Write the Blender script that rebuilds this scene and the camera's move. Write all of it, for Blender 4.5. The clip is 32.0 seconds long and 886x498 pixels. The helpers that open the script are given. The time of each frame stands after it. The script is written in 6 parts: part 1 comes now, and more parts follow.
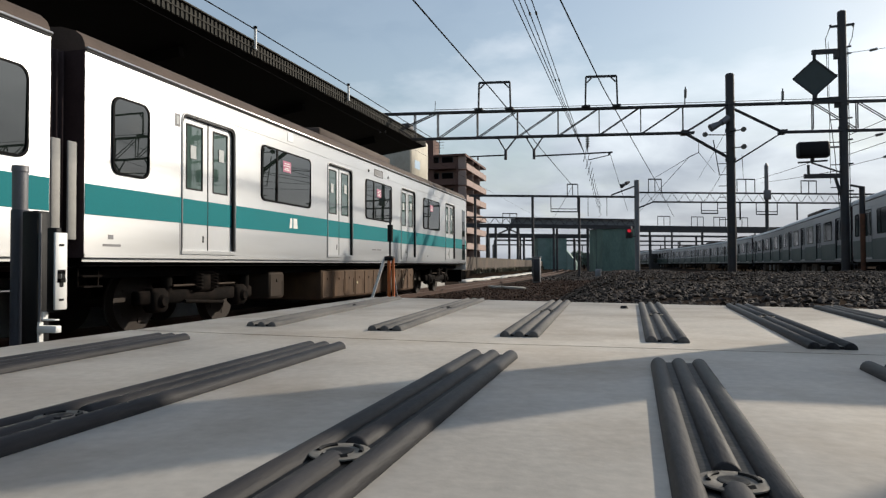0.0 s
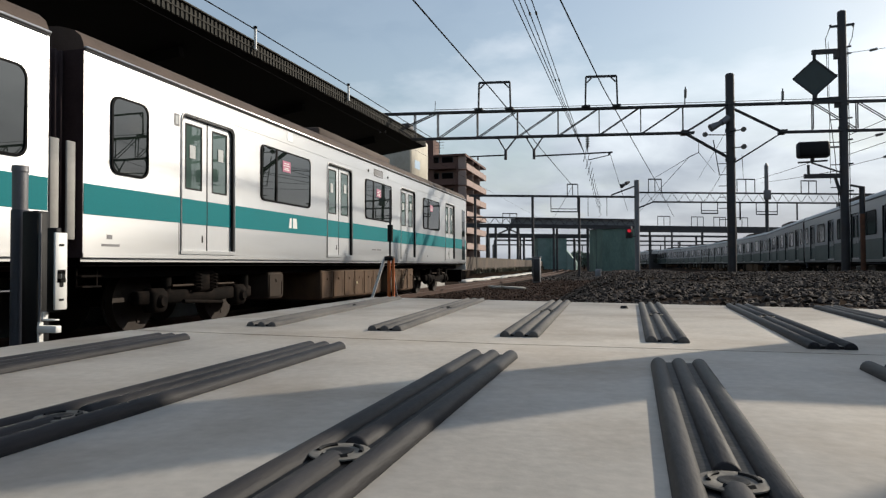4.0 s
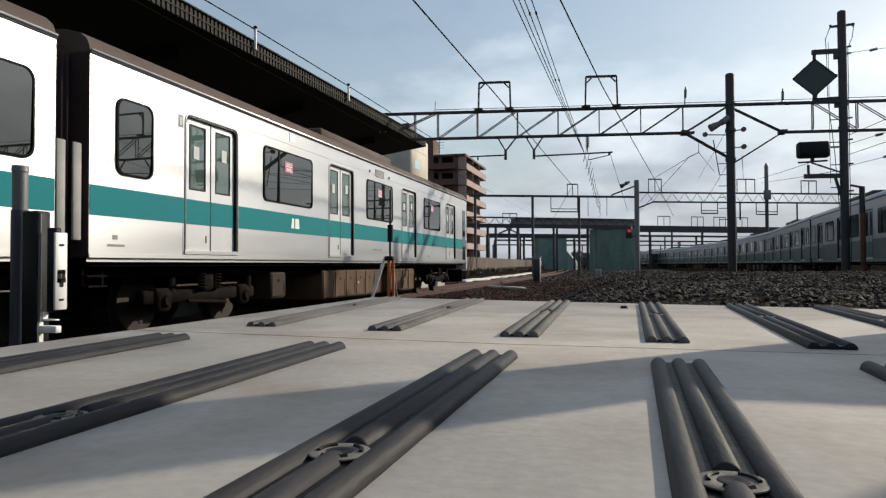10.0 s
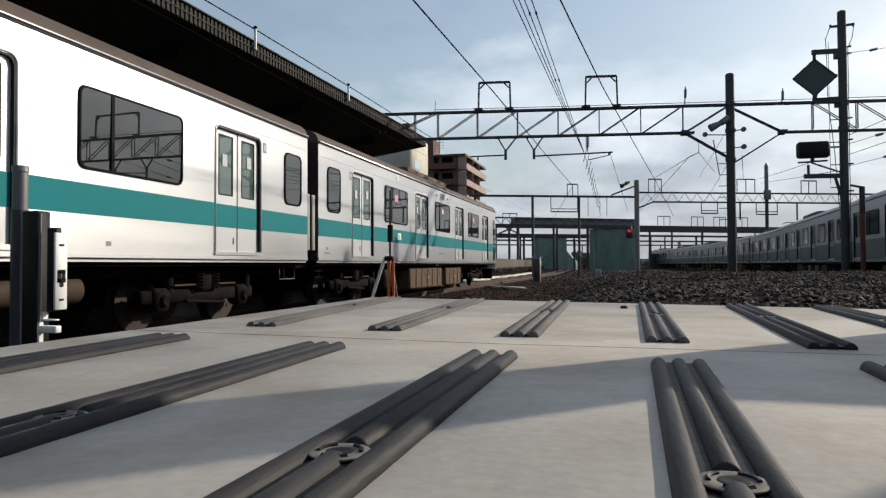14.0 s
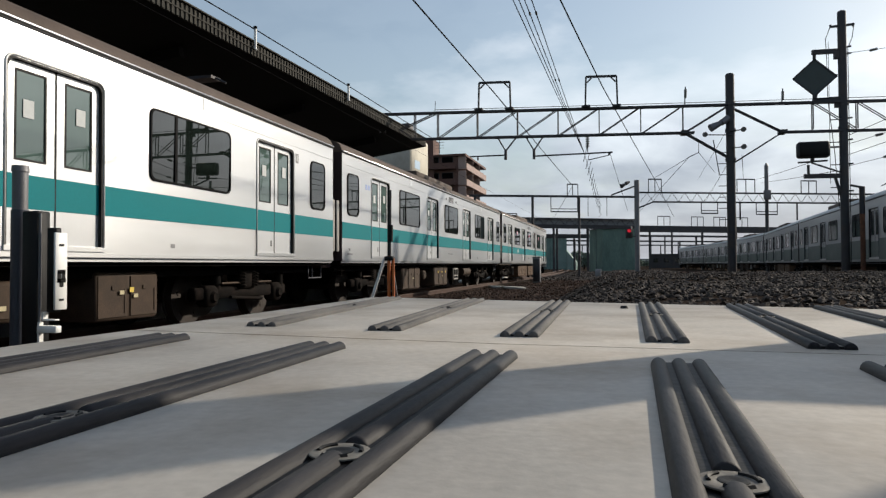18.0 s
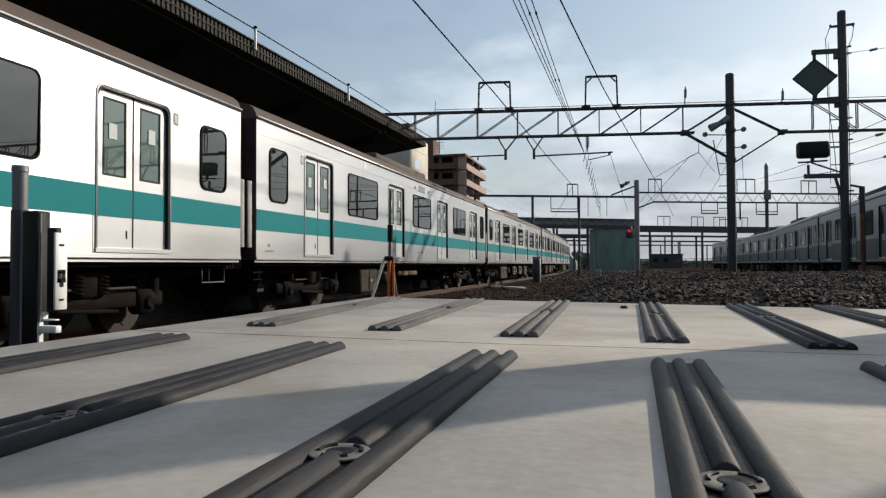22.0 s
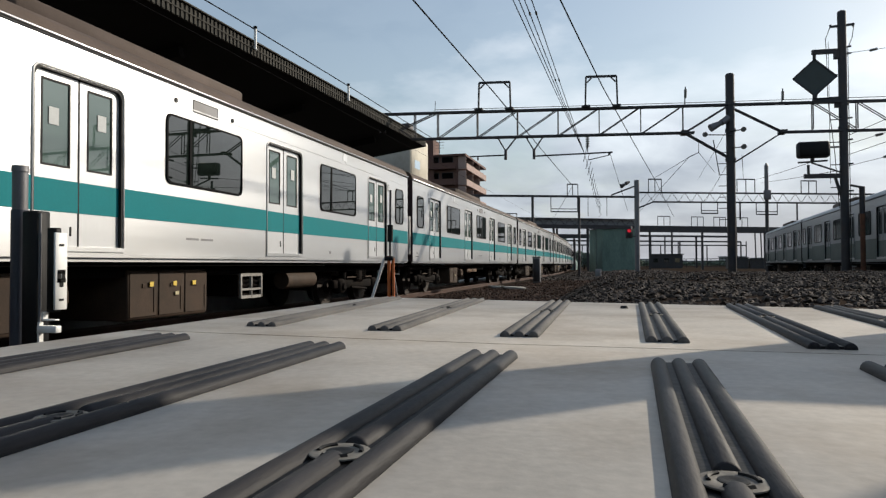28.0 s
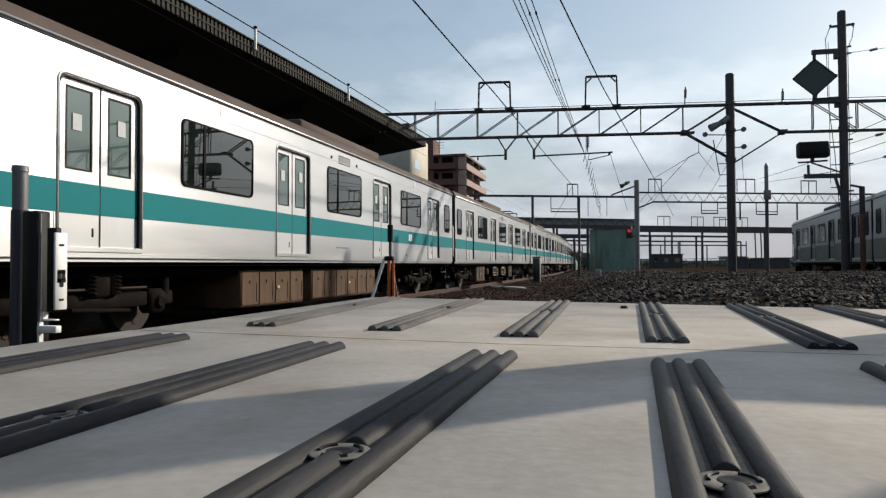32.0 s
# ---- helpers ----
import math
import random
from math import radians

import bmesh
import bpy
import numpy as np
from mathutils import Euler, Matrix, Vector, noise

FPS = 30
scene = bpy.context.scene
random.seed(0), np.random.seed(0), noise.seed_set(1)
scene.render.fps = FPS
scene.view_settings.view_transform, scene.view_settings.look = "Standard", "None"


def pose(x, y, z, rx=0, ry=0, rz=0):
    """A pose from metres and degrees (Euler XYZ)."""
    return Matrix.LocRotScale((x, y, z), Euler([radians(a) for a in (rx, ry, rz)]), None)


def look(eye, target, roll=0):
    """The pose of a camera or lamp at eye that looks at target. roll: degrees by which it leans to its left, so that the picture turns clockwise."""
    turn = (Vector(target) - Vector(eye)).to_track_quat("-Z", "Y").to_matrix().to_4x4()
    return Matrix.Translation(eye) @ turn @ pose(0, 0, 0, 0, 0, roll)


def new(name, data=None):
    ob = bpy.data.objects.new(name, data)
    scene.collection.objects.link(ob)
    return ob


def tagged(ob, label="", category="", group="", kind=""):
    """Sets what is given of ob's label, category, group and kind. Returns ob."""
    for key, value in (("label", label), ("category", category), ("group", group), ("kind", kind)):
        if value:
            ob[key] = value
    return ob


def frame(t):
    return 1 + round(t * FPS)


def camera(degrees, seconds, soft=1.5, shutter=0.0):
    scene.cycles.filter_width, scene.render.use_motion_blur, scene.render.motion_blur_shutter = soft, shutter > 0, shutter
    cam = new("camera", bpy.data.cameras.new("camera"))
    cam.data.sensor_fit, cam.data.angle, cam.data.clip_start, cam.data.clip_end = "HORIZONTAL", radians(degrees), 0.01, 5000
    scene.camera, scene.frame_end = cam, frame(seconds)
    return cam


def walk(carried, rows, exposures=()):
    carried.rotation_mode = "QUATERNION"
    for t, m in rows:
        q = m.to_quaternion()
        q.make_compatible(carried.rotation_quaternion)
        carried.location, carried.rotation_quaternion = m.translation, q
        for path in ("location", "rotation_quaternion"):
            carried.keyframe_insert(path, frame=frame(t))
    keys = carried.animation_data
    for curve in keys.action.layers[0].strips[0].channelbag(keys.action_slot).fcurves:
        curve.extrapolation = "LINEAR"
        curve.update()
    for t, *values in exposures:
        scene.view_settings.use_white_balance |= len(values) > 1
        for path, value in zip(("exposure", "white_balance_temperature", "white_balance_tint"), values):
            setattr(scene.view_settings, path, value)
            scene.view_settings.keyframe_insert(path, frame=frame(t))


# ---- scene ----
# ---- camera ----
cam = camera(66.2, 32.0, soft=1.3)
EYE = Vector((0, 0, 0.95))
PITCH, YAW = radians(1.322), radians(14.52)
AIM = Vector((-math.sin(YAW) * math.cos(PITCH), math.cos(YAW) * math.cos(PITCH), math.sin(PITCH)))
STAND = look(EYE, EYE + AIM * 10, -0.228)
walk(cam, [(0.0, STAND), (32.0, STAND)], exposures=[(0.0, 0.0), (32.0, 0.0)])

# ---- sky and sun ----
SUN_AZ, SUN_EL = 45.5, 24.8


def make_world():
    w = bpy.data.worlds.new("sky")
    scene.world = w
    w.use_nodes = True
    nt = w.node_tree
    nt.nodes.clear()
    out = nt.nodes.new("ShaderNodeOutputWorld")
    bg = nt.nodes.new("ShaderNodeBackground")
    bg.inputs["Strength"].default_value = 0.115
    sky = nt.nodes.new("ShaderNodeTexSky")
    sky.sky_type = "NISHITA"
    sky.sun_disc = False
    sky.sun_elevation = radians(SUN_EL)
    sky.sun_rotation = radians(SUN_AZ)
    sky.air_density, sky.dust_density, sky.ozone_density = 1.3, 1.2, 1.3
    # thin broken cloud, thicker towards the horizon
    co = nt.nodes.new("ShaderNodeTexCoord")
    mp = nt.nodes.new("ShaderNodeMapping")
    mp.inputs["Scale"].default_value = (2.0, 2.0, 5.0)
    nz = nt.nodes.new("ShaderNodeTexNoise")
    nz.inputs["Scale"].default_value = 1.7
    nz.inputs["Detail"].default_value = 9.0
    nz.inputs["Roughness"].default_value = 0.55
    sep = nt.nodes.new("ShaderNodeSeparateXYZ")
    hz = nt.nodes.new("ShaderNodeMapRange")
    hz.inputs["From Min"].default_value = 0.05
    hz.inputs["From Max"].default_value = 0.34
    hz.inputs["To Min"].default_value = 0.29
    hz.inputs["To Max"].default_value = -0.17
    add = nt.nodes.new("ShaderNodeMath")
    # more thin cloud towards the sun
    toward = nt.nodes.new("ShaderNodeVectorMath")
    toward.operation = "DOT_PRODUCT"
    toward.inputs[1].default_value = (0.34 * math.sin(radians(SUN_AZ)), 0.34 * math.cos(radians(SUN_AZ)), 0)
    glow = nt.nodes.new("ShaderNodeMath")
    glow.operation = "MULTIPLY_ADD"
    glow.inputs[1].default_value, glow.inputs[2].default_value = 1.0, -0.22
    total = nt.nodes.new("ShaderNodeMath")
    ramp = nt.nodes.new("ShaderNodeMapRange")
    ramp.inputs["From Min"].default_value = 0.44
    ramp.inputs["From Max"].default_value = 0.70
    ramp.inputs["To Min"].default_value, ramp.inputs["To Max"].default_value = 0.15, 0.86
    mix = nt.nodes.new("ShaderNodeMix")
    mix.data_type = "RGBA"
    tone = nt.nodes.new("ShaderNodeMix")
    tone.data_type = "RGBA"
    tone.inputs["A"].default_value = (3.5, 3.95, 4.85, 1)
    tone.inputs["B"].default_value = (7.7, 8.3, 9.0, 1)
    up = nt.nodes.new("ShaderNodeMapRange")
    up.inputs["From Min"].default_value, up.inputs["From Max"].default_value = 0.05, 0.27
    li = nt.links.new
    li(co.outputs["Generated"], mp.inputs["Vector"])
    li(mp.outputs["Vector"], nz.inputs["Vector"])
    li(co.outputs["Generated"], sep.inputs["Vector"])
    li(sep.outputs["Z"], hz.inputs["Value"])
    li(nz.outputs["Fac"], add.inputs[0])
    li(sep.outputs["Z"], up.inputs["Value"])
    puff = nt.nodes.new("ShaderNodeTexNoise")
    puff.inputs["Scale"].default_value, puff.inputs["Detail"].default_value = 3.4, 6.0
    puff.inputs["Distortion"].default_value = 0.4
    pr = nt.nodes.new("ShaderNodeMapRange")
    pr.inputs["From Min"].default_value, pr.inputs["From Max"].default_value = 0.36, 0.66
    pr.inputs["To Min"].default_value, pr.inputs["To Max"].default_value = -0.30, 0.40
    lift = nt.nodes.new("ShaderNodeMath")
    lift.use_clamp = True
    li(mp.outputs["Vector"], puff.inputs["Vector"])
    li(puff.outputs["Fac"], pr.inputs["Value"])
    li(up.outputs["Result"], lift.inputs[0])
    li(pr.outputs["Result"], lift.inputs[1])
    li(lift.outputs["Value"], tone.inputs["Factor"])
    near_sun = nt.nodes.new("ShaderNodeVectorMath")
    near_sun.operation = "DOT_PRODUCT"
    near_sun.inputs[1].default_value = (math.sin(radians(SUN_AZ)) * math.cos(radians(SUN_EL)), math.cos(radians(SUN_AZ)) * math.cos(radians(SUN_EL)), math.sin(radians(SUN_EL)))
    pos = nt.nodes.new("ShaderNodeMath")
    pos.operation = "MAXIMUM"
    pos.inputs[1].default_value = 0.0
    lobe = nt.nodes.new("ShaderNodeMath")
    lobe.operation = "POWER"
    lobe.inputs[1].default_value = 12.0
    gain = nt.nodes.new("ShaderNodeMath")
    gain.operation = "MULTIPLY_ADD"
    gain.inputs[1].default_value, gain.inputs[2].default_value = 0.75, 1.0
    bright = nt.nodes.new("ShaderNodeVectorMath")
    bright.operation = "SCALE"
    li(co.outputs["Generated"], near_sun.inputs[0])
    li(near_sun.outputs["Value"], pos.inputs[0])
    li(pos.outputs["Value"], lobe.inputs[0])
    li(lobe.outputs["Value"], gain.inputs[0])
    li(tone.outputs["Result"], bright.inputs[0])
    li(gain.outputs["Value"], bright.inputs["Scale"])
    li(bright.outputs["Vector"], mix.inputs["B"])
    li(hz.outputs["Result"], add.inputs[1])
    li(co.outputs["Generated"], toward.inputs[0])
    li(toward.outputs["Value"], glow.inputs[0])
    li(add.outputs["Value"], total.inputs[0])
    li(glow.outputs["Value"], total.inputs[1])
    li(total.outputs["Value"], ramp.inputs["Value"])
    li(ramp.outputs["Result"], mix.inputs["Factor"])
    li(sky.outputs["Color"], mix.inputs["A"])
    li(mix.outputs["Result"], bg.inputs["Color"])
    li(bg.outputs["Background"], out.inputs["Surface"])


make_world()
sun_data = bpy.data.lights.new("sun", "SUN")
sun_data.energy, sun_data.angle, sun_data.color = 4.6, radians(0.6), (1.0, 0.905, 0.765)
sun = new("sun", sun_data)
SUN_DIR = Vector((math.sin(radians(SUN_AZ)) * math.cos(radians(SUN_EL)), math.cos(radians(SUN_AZ)) * math.cos(radians(SUN_EL)), math.sin(radians(SUN_EL))))
sun.matrix_world = look(SUN_DIR * 60, (0, 0, 0))


# ---- materials ----
def mat(name, col, rough=0.6, metal=0.0, var=0.15, scale=6.0, fine=60.0, bump=0.15, dirt=None, dirt_amt=0.0, dirt_scale=1.5,
        aniso=0.0, stretch=(1, 1, 1), rand=0.0, island=0.0, emit=None, bump_dist=0.01, rough_var=0.1, spec=0.5):
    """A worn surface: broad and fine variation of colour, stains, fine relief."""
    m = bpy.data.materials.new(name)
    m.use_nodes = True
    nt = m.node_tree
    b = nt.nodes["Principled BSDF"]
    li = nt.links.new
    b.inputs["Metallic"].default_value = metal
    b.inputs["Specular IOR Level"].default_value = spec
    co = nt.nodes.new("ShaderNodeTexCoord")
    mp = nt.nodes.new("ShaderNodeMapping")
    mp.inputs["Scale"].default_value = stretch
    li(co.outputs["Object"], mp.inputs["Vector"])
    n1 = nt.nodes.new("ShaderNodeTexNoise")
    n1.inputs["Scale"].default_value, n1.inputs["Detail"].default_value = scale, 5
    n2 = nt.nodes.new("ShaderNodeTexNoise")
    n2.inputs["Scale"].default_value, n2.inputs["Detail"].default_value = fine, 3
    for n in (n1, n2):
        li(mp.outputs["Vector"], n.inputs["Vector"])
    mr = nt.nodes.new("ShaderNodeMapRange")
    mr.inputs["From Min"].default_value, mr.inputs["From Max"].default_value = 0.3, 0.7
    mr.inputs["To Min"].default_value, mr.inputs["To Max"].default_value = 1 - var, 1 + var
    av = nt.nodes.new("ShaderNodeMath")
    av.operation = "MULTIPLY_ADD"
    av.inputs[1].default_value, av.inputs[2].default_value = 0.35, 0.0
    li(n2.outputs["Fac"], av.inputs[0])
    ad = nt.nodes.new("ShaderNodeMath")
    ad.operation = "MULTIPLY_ADD"
    ad.inputs[1].default_value = 0.65
    li(n1.outputs["Fac"], ad.inputs[0])
    li(av.outputs[0], ad.inputs[2])
    li(ad.outputs[0], mr.inputs["Value"])
    val = mr.outputs["Result"]
    if rand or island:
        src = nt.nodes.new("ShaderNodeObjectInfo") if rand else nt.nodes.new("ShaderNodeNewGeometry")
        rr = nt.nodes.new("ShaderNodeMapRange")
        k = rand or island
        rr.inputs["To Min"].default_value, rr.inputs["To Max"].default_value = 1 - k, 1 + k
        li(src.outputs["Random" if rand else "Random Per Island"], rr.inputs["Value"])
        mu = nt.nodes.new("ShaderNodeMath")
        mu.operation = "MULTIPLY"
        li(val, mu.inputs[0])
        li(rr.outputs["Result"], mu.inputs[1])
        val = mu.outputs[0]
    sc = nt.nodes.new("ShaderNodeVectorMath")
    sc.operation = "SCALE"
    sc.inputs[0].default_value = col
    li(val, sc.inputs["Scale"])
    colour = sc.outputs["Vector"]
    if dirt:
        n3 = nt.nodes.new("ShaderNodeTexNoise")
        n3.inputs["Scale"].default_value, n3.inputs["Detail"].default_value = dirt_scale, 8
        n3.inputs["Roughness"].default_value = 0.65
        li(mp.outputs["Vector"], n3.inputs["Vector"])
        dr = nt.nodes.new("ShaderNodeMapRange")
        dr.inputs["From Min"].default_value, dr.inputs["From Max"].default_value = 0.45, 0.72
        dr.inputs["To Max"].default_value = dirt_amt
        li(n3.outputs["Fac"], dr.inputs["Value"])
        mx = nt.nodes.new("ShaderNodeMix")
        mx.data_type = "RGBA"
        mx.inputs["B"].default_value = (*dirt, 1)
        li(dr.outputs["Result"], mx.inputs["Factor"])
        li(colour, mx.inputs["A"])
        colour = mx.outputs["Result"]
    li(colour, b.inputs["Base Color"])
    rv = nt.nodes.new("ShaderNodeMapRange")
    rv.inputs["To Min"].default_value, rv.inputs["To Max"].default_value = max(0.02, rough - rough_var), min(1, rough + rough_var)
    li(n1.outputs["Fac"], rv.inputs["Value"])
    li(rv.outputs["Result"], b.inputs["Roughness"])
    if bump:
        bp = nt.nodes.new("ShaderNodeBump")
        bp.inputs["Strength"].default_value, bp.inputs["Distance"].default_value = bump, bump_dist
        li(n2.outputs["Fac"], bp.inputs["Height"])
        li(bp.outputs["Normal"], b.inputs["Normal"])
    if aniso:
        # brushed along the carriage: glare spreads upright
        b.inputs["Anisotropic"].default_value = aniso
        tg = nt.nodes.new("ShaderNodeCombineXYZ")
        tg.inputs["Z"].default_value = 1.0
        li(tg.outputs["Vector"], b.inputs["Tangent"])
    if emit:
        b.inputs["Emission Color"].default_value = (*emit[:3], 1)
        b.inputs["Emission Strength"].default_value = emit[3]
    return m


def glass_mat(name, col, rough=0.04, ior=1.86):
    """Tinted window glass before a dark inside."""
    m = bpy.data.materials.new(name)
    m.use_nodes = True
    nt = m.node_tree
    b = nt.nodes["Principled BSDF"]
    n = nt.nodes.new("ShaderNodeTexNoise")
    n.inputs["Scale"].default_value = 1.3
    bp = nt.nodes.new("ShaderNodeBump")
    bp.inputs["Strength"].default_value, bp.inputs["Distance"].default_value = 0.012, 0.02
    nt.links.new(n.outputs["Fac"], bp.inputs["Height"])
    nt.links.new(bp.outputs["Normal"], b.inputs["Normal"])
    b.inputs["Base Color"].default_value = (*col, 1)
    b.inputs["Roughness"].default_value = rough
    # both faces of a pane mirror together like a denser glass
    b.inputs["IOR"].default_value = ior
    return m


M_STEEL = mat("brushed_stainless", (0.59, 0.60, 0.612), 0.34, 0.82, 0.08, 0.8, 2.6, 0.16, (0.50, 0.47, 0.42), 0.30, 0.6, aniso=0.40, stretch=(1, 0.25, 1.6))
M_DOOR = mat("door_stainless", (0.665, 0.672, 0.68), 0.34, 0.55, 0.04, 1.2, 20, 0.03, stretch=(1, 1, 0.3))
M_SURROUND = mat("worn_door_surround", (0.60, 0.60, 0.595), 0.5, 0.15, 0.06, 3, 40, 0.05)
M_TEAL = mat("teal_band", (0.003, 0.172, 0.190), 0.60, 0.0, 0.08, 1.0, 30, 0.0, spec=0.12)
M_GANG = mat("bellows_cloth", (0.050, 0.034, 0.035), 0.8, 0.0, 0.25, 3, 40, 0.2, spec=0.2)
M_RIM = mat("window_rubber", (0.006, 0.006, 0.0065), 0.75, 0.0, 0.2, 8, 80, 0.0, spec=0.08)
M_POST = mat("blue_grey_paint", (0.040, 0.045, 0.062), 0.55, 0.1, 0.2, 5, 60, 0.1, (0.02, 0.02, 0.022), 0.5, 3.0)
M_LATTICE = mat("grey_grille_paint", (0.26, 0.25, 0.235), 0.7, 0.0, 0.15, 6, 60, 0.1, (0.10, 0.08, 0.06), 0.6, 3.0)
M_ROOF = mat("roof_paint", (0.080, 0.059, 0.047), 0.75, 0.0, 0.25, 1.5, 40, 0.2, (0.12, 0.092, 0.08), 0.6, 0.8, spec=0.2)
M_RUBBER = mat("black_rubber", (0.007, 0.007, 0.0075), 0.6, 0.0, 0.2, 8, 80, 0.1, spec=0.2)
M_GLASS = glass_mat("window_glass", (0.009, 0.0135, 0.011), 0.012, 1.78)
M_DOORGLASS = glass_mat("door_glass", (0.074, 0.116, 0.102), 0.015)
# bogies and underframe near-black: shade beneath the cars put into their colour
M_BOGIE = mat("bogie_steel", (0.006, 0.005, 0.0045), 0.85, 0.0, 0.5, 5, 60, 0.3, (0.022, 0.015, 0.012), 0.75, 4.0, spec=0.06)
M_FARGLASS = glass_mat("far_window_glass", (0.012, 0.014, 0.016), 0.10, 1.18)
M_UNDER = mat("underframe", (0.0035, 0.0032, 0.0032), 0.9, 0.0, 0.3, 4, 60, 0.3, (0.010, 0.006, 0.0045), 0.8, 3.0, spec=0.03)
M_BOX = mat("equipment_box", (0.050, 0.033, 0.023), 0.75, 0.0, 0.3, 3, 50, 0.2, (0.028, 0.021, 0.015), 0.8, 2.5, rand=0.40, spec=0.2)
# lighter copy of the box brown, with sunlight in its colour
M_BOXLIT = mat("lit_brown_box", (0.100, 0.060, 0.036), 0.75, 0.0, 0.3, 3, 50, 0.2, (0.045, 0.029, 0.019), 0.7, 2.5, stretch=(1, 2, 0.5), spec=0.2)
M_WHEEL = mat("wheel_steel", (0.024, 0.016, 0.012), 0.8, 0.1, 0.3, 6, 80, 0.2)
M_WHITE = mat("white_paint", (0.74, 0.74, 0.72), 0.5, 0.0, 0.06, 6, 60, 0.05)
M_DARKSTEEL = mat("dark_steel", (0.040, 0.040, 0.045), 0.6, 0.4, 0.25, 3, 60, 0.2, (0.09, 0.06, 0.04), 0.4, 2.0)
M_GALV = mat("galvanised", (0.16, 0.16, 0.17), 0.55, 0.5, 0.2, 4, 60, 0.15, (0.08, 0.07, 0.06), 0.5, 2.0)
M_CONC = mat("concrete", (0.34, 0.33, 0.31), 0.9, 0.0, 0.12, 3, 90, 0.3, (0.17, 0.16, 0.14), 0.6, 1.2)
M_DECK = mat("deck_board", (0.515, 0.470, 0.410), 0.62, 0.0, 0.20, 9.0, 150, 0.08, (0.30, 0.235, 0.170), 0.75, 7.0, bump_dist=0.002, rough_var=0.14, spec=0.10)
M_GRIP = mat("grip_rubber", (0.021, 0.0205, 0.023), 0.56, 0.0, 0.6, 40, 420, 0.40, (0.058, 0.052, 0.047), 0.60, 38.0, bump_dist=0.001, stretch=(1, 0.16, 1), rough_var=0.12, spec=0.13)
# paler copy of the grip rubber: sun on the far row put into colour
M_GRIPLIT = mat("sunlit_grip_rubber", (0.100, 0.096, 0.093), 0.70, 0.0, 0.4, 40, 420, 0.35, (0.17, 0.157, 0.14), 0.75, 38.0, bump_dist=0.001, stretch=(1, 0.16, 1), rough_var=0.12, spec=0.10)
M_WASHER = mat("washer", (0.15, 0.14, 0.12), 0.7, 0.1, 0.3, 60, 500, 0.3, (0.10, 0.08, 0.06), 0.8, 90, bump_dist=0.001)
M_BALLAST = mat("ballast", (0.034, 0.026, 0.021), 0.95, 0.0, 0.35, 3.0, 60, 0.6, (0.062, 0.045, 0.030), 0.6, 0.7, spec=0.0)
M_STONE = mat("ballast_stone", (0.056, 0.046, 0.040), 0.9, 0.0, 0.3, 12, 90, 0.4, island=0.75, spec=0.15)
M_RUSTSTONE = mat("rusty_stone", (0.052, 0.032, 0.024), 0.9, 0.0, 0.3, 12, 90, 0.4, island=0.75, spec=0.1)
M_RUST = mat("rail_rust", (0.045, 0.018, 0.010), 0.85, 0.2, 0.3, 4, 60, 0.3)
M_RAILTOP = mat("rail_top", (0.058, 0.026, 0.016), 0.6, 0.2, 0.1, 4, 60, 0.05)
M_SLEEPER = mat("sleeper", (0.042, 0.034, 0.029), 0.9, 0.0, 0.2, 4, 60, 0.3, spec=0.1)
# near-black for soffit, beams and back wall: canopy shade put into the colour
M_CANOPY = mat("canopy_shade_black", (0.011, 0.010, 0.009), 0.9, 0.0, 0.3, 1.0, 20, 0.2, spec=0.1)
M_FASCIA = mat("fascia_metal", (0.032, 0.030, 0.025), 0.8, 0.0, 0.3, 1.2, 30, 0.2, (0.062, 0.057, 0.046), 0.6, 1.0, spec=0.2)
M_BRICK = mat("brown_tile", (0.115, 0.058, 0.045), 0.8, 0.0, 0.15, 0.5, 8, 0.1)
M_BALC = mat("balcony_wall", (0.34, 0.245, 0.215), 0.8, 0.0, 0.12, 0.4, 6, 0.1)
# shed green lightened to stand in for distance haze
M_GREENSHED = mat("green_sheet", (0.135, 0.200, 0.172), 0.85, 0.0, 0.3, 0.5, 5, 0.1, (0.085, 0.115, 0.105), 0.8, 0.35, stretch=(1, 1, 0.4), spec=0.2)
M_ORANGE = mat("orange_paint", (0.55, 0.13, 0.02), 0.6, 0.0, 0.2, 8, 60, 0.1, (0.12, 0.05, 0.03), 0.6, 6)
M_WIRE = mat("wire", (0.008, 0.008, 0.009), 0.9, 0.0, 0.2, 3, 30, 0.0, spec=0.05)
M_INSUL = mat("insulator", (0.08, 0.075, 0.07), 0.4, 0.0, 0.2, 10, 60, 0.0)
M_REDLAMP = mat("red_lamp", (0.5, 0.01, 0.01), 0.4, emit=(0.9, 0.02, 0.05, 0.5), bump=0)
M_PAPER = mat("paper", (0.50, 0.515, 0.51), 0.8, 0.0, 0.08, 20, 80, 0.0)
M_PINK = mat("pink_notice", (0.42, 0.13, 0.21), 0.7, 0.0, 0.1, 20, 80, 0.0)
M_GREYBOX = mat("grey_cabinet", (0.20, 0.20, 0.21), 0.6, 0.1, 0.15, 4, 60, 0.1, (0.1, 0.09, 0.08), 0.5, 2)
# darker copy of the stainless: the shaded side is put into the colour
M_FARTRAIN = mat("far_stainless_shaded", (0.215, 0.23, 0.255), 0.32, 0.80, 0.08, 0.8, 14, 0.03, (0.20, 0.20, 0.20), 0.5, 0.6, stretch=(1, 0.25, 1.6))
M_FARROOF = mat("far_roof", (0.36, 0.37, 0.38), 0.5, 0.3, 0.1, 1.5, 30, 0.05)
M_GREENBAND = mat("shaded_green_band", (0.007, 0.034, 0.032), 0.45, 0.0, 0.06, 1.0, 30, 0.02)
